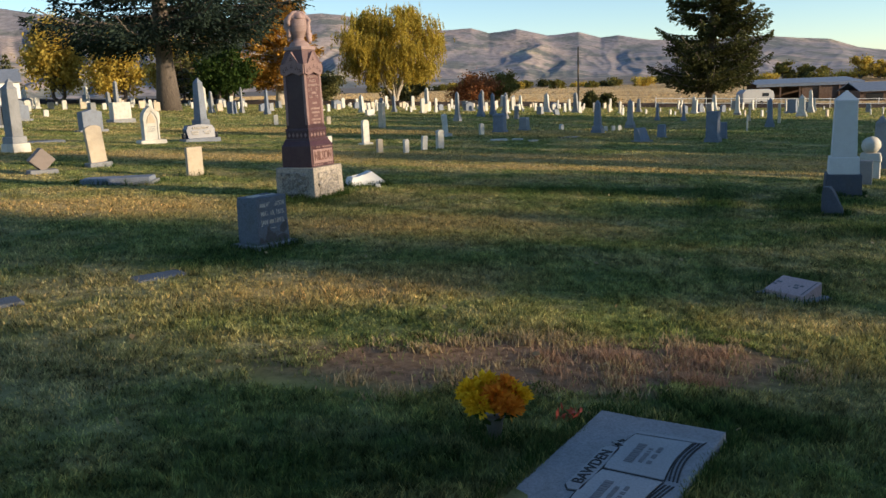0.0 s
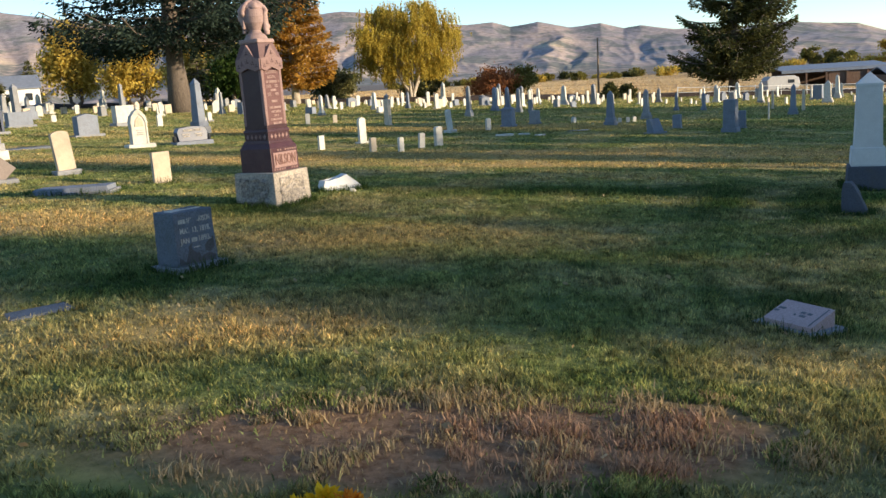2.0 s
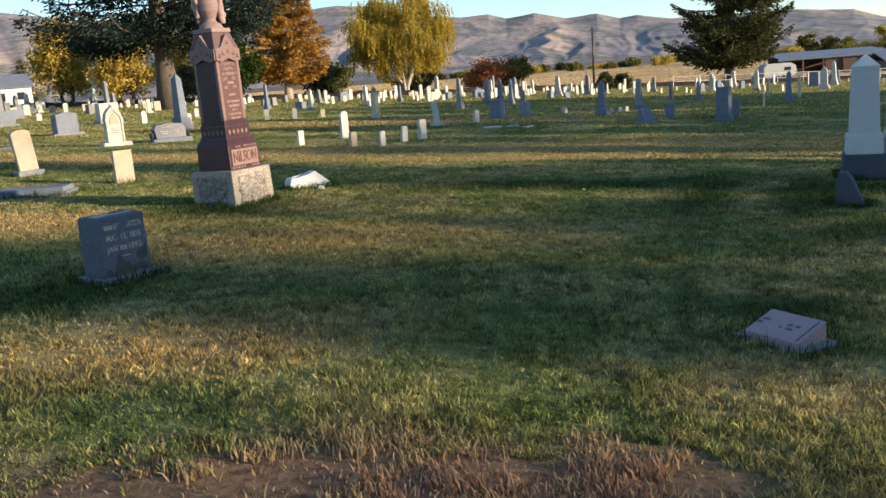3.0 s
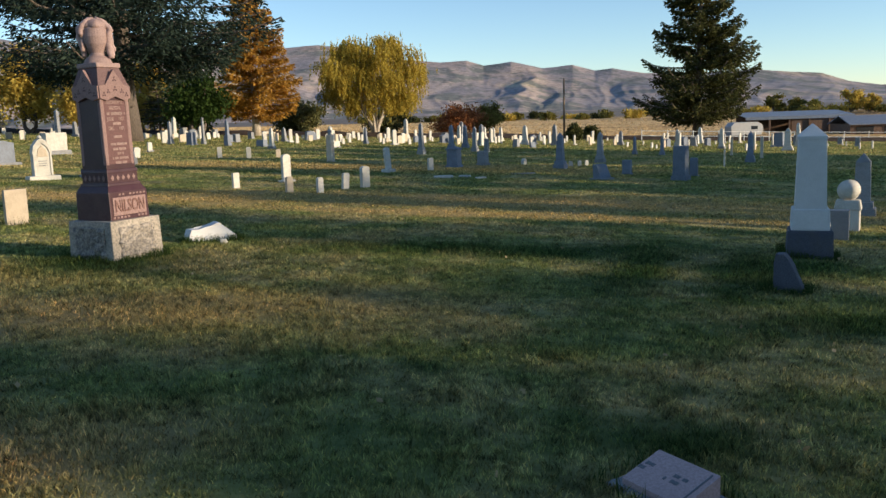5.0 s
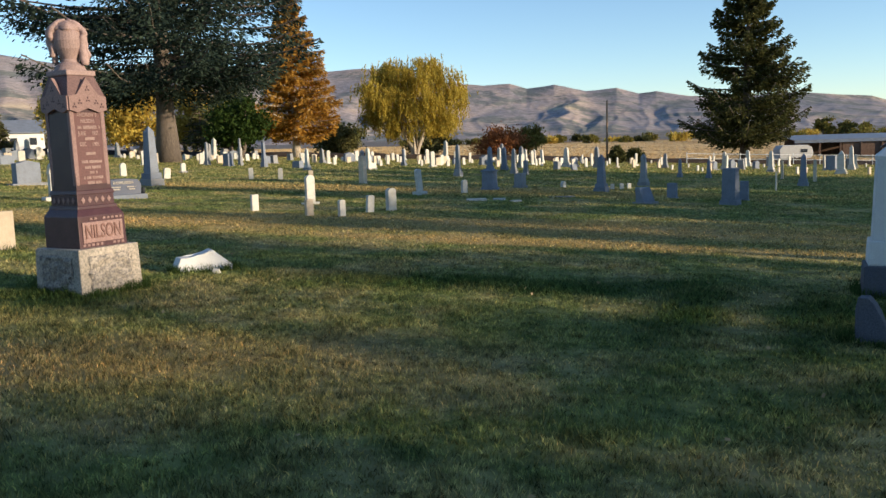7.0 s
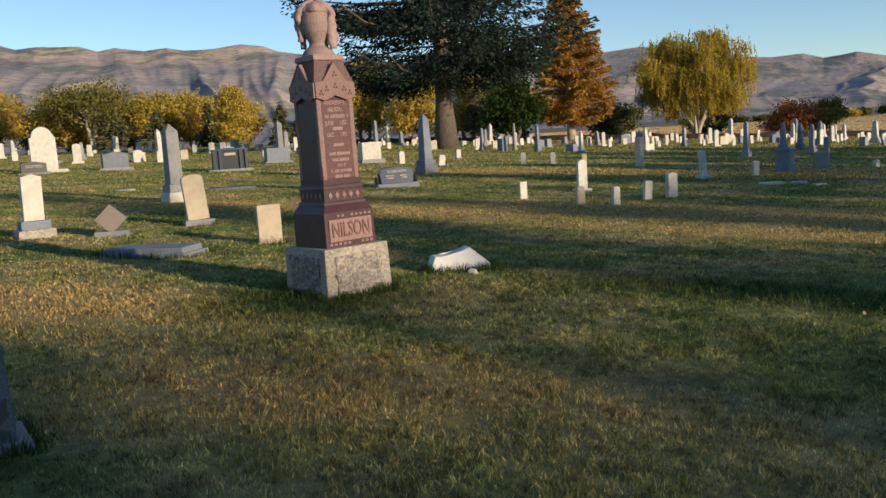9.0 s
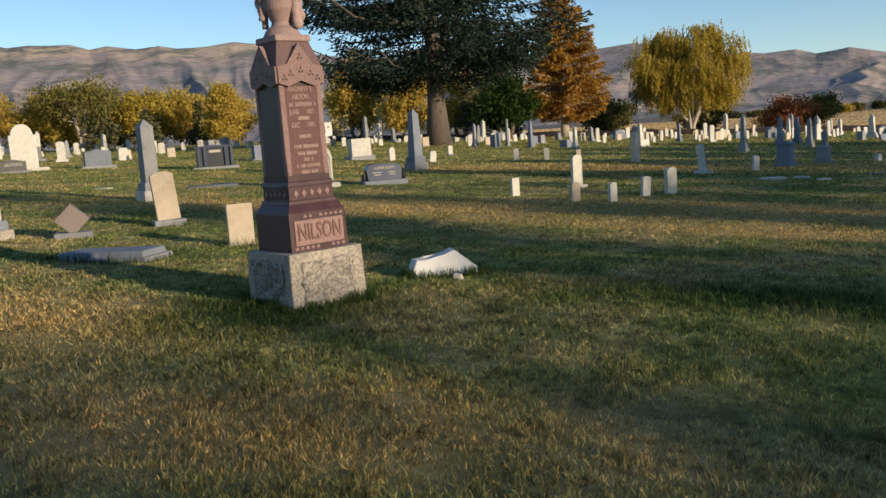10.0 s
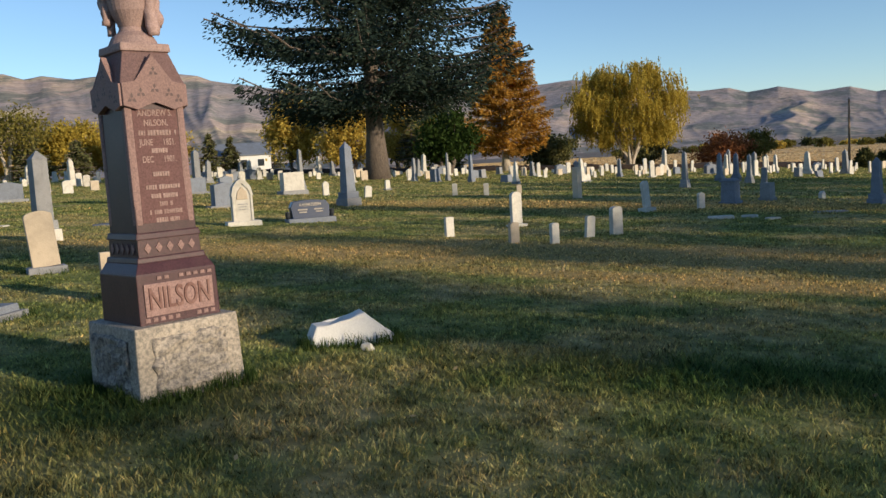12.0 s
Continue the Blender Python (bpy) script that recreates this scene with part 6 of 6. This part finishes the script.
def long_grass():
    """Uncut grass against the stones."""
    rnd = np.random.RandomState(19)
    xs, ys = [], []
    for cx, cy, turn, w, d, n in ((-1.94, 12.72, 60.6, 0.74, 0.74, 2600), (6.33, 13.38, -21, 0.56, 0.56, 1600), (-1.22, 14.12, 38, 0.70, 0.26, 1500), (5.09, 11.02, -35, 0.34, 0.22, 900), (-1.80, 8.52, 54, 0.56, 0.42, 900), (0.652, 3.204, 57.5, 1.24, 0.62, 2600), (2.675, 6.38, -60, 0.50, 0.33, 350), (0.20, 3.60, 0, 0.12, 0.12, 500), (-5.4, 14.35, 6, 1.28, 0.60, 900), (-4.46, 15.6, 14, 0.5, 0.2, 300), (-6.89, 17.35, 10, 0.52, 0.3, 300)):
        t = rnd.uniform(0, 2 * (w + d), n)
        lx = np.where(t < w, t - w / 2, np.where(t < w + d, w / 2, np.where(t < 2 * w + d, t - w - d - w / 2, -w / 2)))
        ly = np.where(t < w, -d / 2, np.where(t < w + d, t - w - d / 2, np.where(t < 2 * w + d, d / 2, t - 2 * w - d - d / 2)))
        lx = lx + rnd.normal(0, 0.035, n) + np.sign(lx) * 0.012
        ly = ly + rnd.normal(0, 0.035, n) + np.sign(ly) * 0.012
        a = radians(turn)
        gx, gy = cx + lx * math.cos(a) - ly * math.sin(a), cy + lx * math.sin(a) + ly * math.cos(a)
        ok = ~in_box(gx, gy, cx, cy, turn, w * 0.98, d * 0.98)
        xs.append(gx[ok])
        ys.append(gy[ok])
    x, y = np.concatenate(xs), np.concatenate(ys)
    h = rnd.uniform(0.04, 0.11, len(x)) * (0.5 + patch_noise(x, y, 6, 9))
    h = np.where(y < 4.2, h * 0.6, h)
    tagged(blade_mesh("uncut_grass", x, y, h, rnd.uniform(0.004, 0.008, len(x)), h * rnd.uniform(0.1, 0.7, len(x)), rnd, RANKBLADE), "longer uncut green grass round the stones", "grass", kind="stuff")


RANKBLADE = leaf_material("rank_green_grass", (0.030, 0.055, 0.014), (0.085, 0.13, 0.035), 0.3)
long_grass()

STRAW = leaf_material("dry_straw", (0.26, 0.18, 0.085), (0.60, 0.45, 0.25), 0.3)
RUST_STRAW = leaf_material("rusty_dry_weeds", (0.30, 0.17, 0.10), (0.56, 0.36, 0.23), 0.3)


def dry_tufts():
    """Dead clumps on the bare soil behind the flat marker."""
    rnd = np.random.RandomState(23)
    for mt, name, label, n_t in ((STRAW, "dry_grass_tufts", "pale dry grass tufts scattered on bare soil", 34), (RUST_STRAW, "dry_weed_tufts", "rusty dead weed tufts on bare soil", 24)):
        xs, ys, hs = [], [], []
        for k in range(n_t):
            if mt == RUST_STRAW:
                cx, cy = rnd.uniform(0.55, 1.6), rnd.uniform(4.35, 4.95)
            else:
                cx, cy = rnd.uniform(-0.7, 2.0), rnd.uniform(4.15, 5.25)
            n = rnd.randint(50, 170)
            r = rnd.uniform(0.025, 0.07)
            xs.append(cx + rnd.normal(0, r, n) * 1.3)
            ys.append(cy + rnd.normal(0, r, n))
            hs.append(rnd.uniform(0.02, 0.07, n) * rnd.uniform(0.5, 1.2))
        x, y, h = np.concatenate(xs), np.concatenate(ys), np.concatenate(hs)
        # short broken stalks lying about between the clumps
        m = 450 if mt == STRAW else 300
        x = np.concatenate([x, rnd.uniform(-0.8, 2.1, m)])
        y = np.concatenate([y, rnd.normal(4.72, 0.28, m)])
        h = np.concatenate([h, rnd.uniform(0.006, 0.03, m)])
        n = len(x)
        tagged(blade_mesh(name, x, y, h, rnd.uniform(0.004, 0.010, n), h * rnd.uniform(0.15, 0.85, n), rnd, mt), label, "dry grass", kind="stuff")


dry_tufts()


def fallen_leaves():
    rnd = np.random.RandomState(29)
    n = 150
    x, y = rnd.uniform(-5, 8, n), rnd.uniform(3.6, 20, n)
    z = ground_heights(x, y) + 0.035
    v, f = leaf_quads(np.stack([x, y, z], 1), rnd.normal(size=(n, 3)) * np.array([1, 1, 0.3]), 0.05, 0.035, rnd)
    tagged(np_mesh("fallen_leaves", v, f, STRAW), "pale dry leaves scattered on the lawn", "leaves", kind="stuff")


fallen_leaves()


FIELD = leaf_material("dry_field_straw", (0.42, 0.28, 0.13), (0.78, 0.58, 0.31), 0.3)


def distant_grass():
    """Coarser tufts on the lawn further off, to its far edge."""
    rnd = np.random.RandomState(31)
    for name, y0, y1, n, w0, h0 in (("side_lawn_grass", 15, 31, 120000, 0.024, 0.05), ("middle_lawn_grass", 30, 60, 200000, 0.032, 0.055), ("far_lawn_grass", 58, 106, 180000, 0.07, 0.085), ("dry_field_grass", 117, 318, 90000, 0.30, 0.10)):
        y = y0 + (y1 - y0) * rnd.rand(n) ** 1.15
        x = rnd.uniform(-1.12, 0.64, n) * y
        if y0 < 20:
            side = (np.abs(x) > 15.2)
            x, y = x[side], y[side]
            n = len(x)
        xs = 110 * np.tanh(x / 110)
        z = -0.0213 - 0.0464 * xs - 0.0089 * np.minimum(y, 110) - 0.005
        k = np.clip((y - 110) / 250, 0, 1)
        z = z * (1 - k) + (-0.9 + 0.0032 * (y - 110)) * k
        h = h0 * rnd.uniform(0.4, 1.2, n) * (0.5 + patch_noise(x, y, 0.7, 15))
        a = rnd.uniform(0, 2 * math.pi, n)
        w = np.stack([np.cos(a), np.sin(a), np.zeros(n)], 1) * (w0 * rnd.uniform(0.5, 1.3, n))[:, None]
        base = np.stack([x, y, z], 1)
        d = rnd.uniform(0, 2 * math.pi, n)
        tip = base + np.stack([np.cos(d) * h * 0.6, np.sin(d) * h * 0.6, h], 1)
        v = np.stack([base - w, base + w, tip], 1).reshape(-1, 3)
        tagged(np_mesh(name, v, np.arange(3 * n).reshape(n, 3), FIELD if y0 > 110 else BLADES), "dry straw-coloured field grass" if y0 > 110 else "short autumn grass of the lawn further off", "grass", kind="stuff")


distant_grass()


# small pieces that cannot be picked apart singly
for ob in bpy.data.objects:
    if ob.name.split(".")[0] in ("limb", "lettering", "worn_lettering", "trefoil_cut"):
        tagged(ob, kind="stuff")
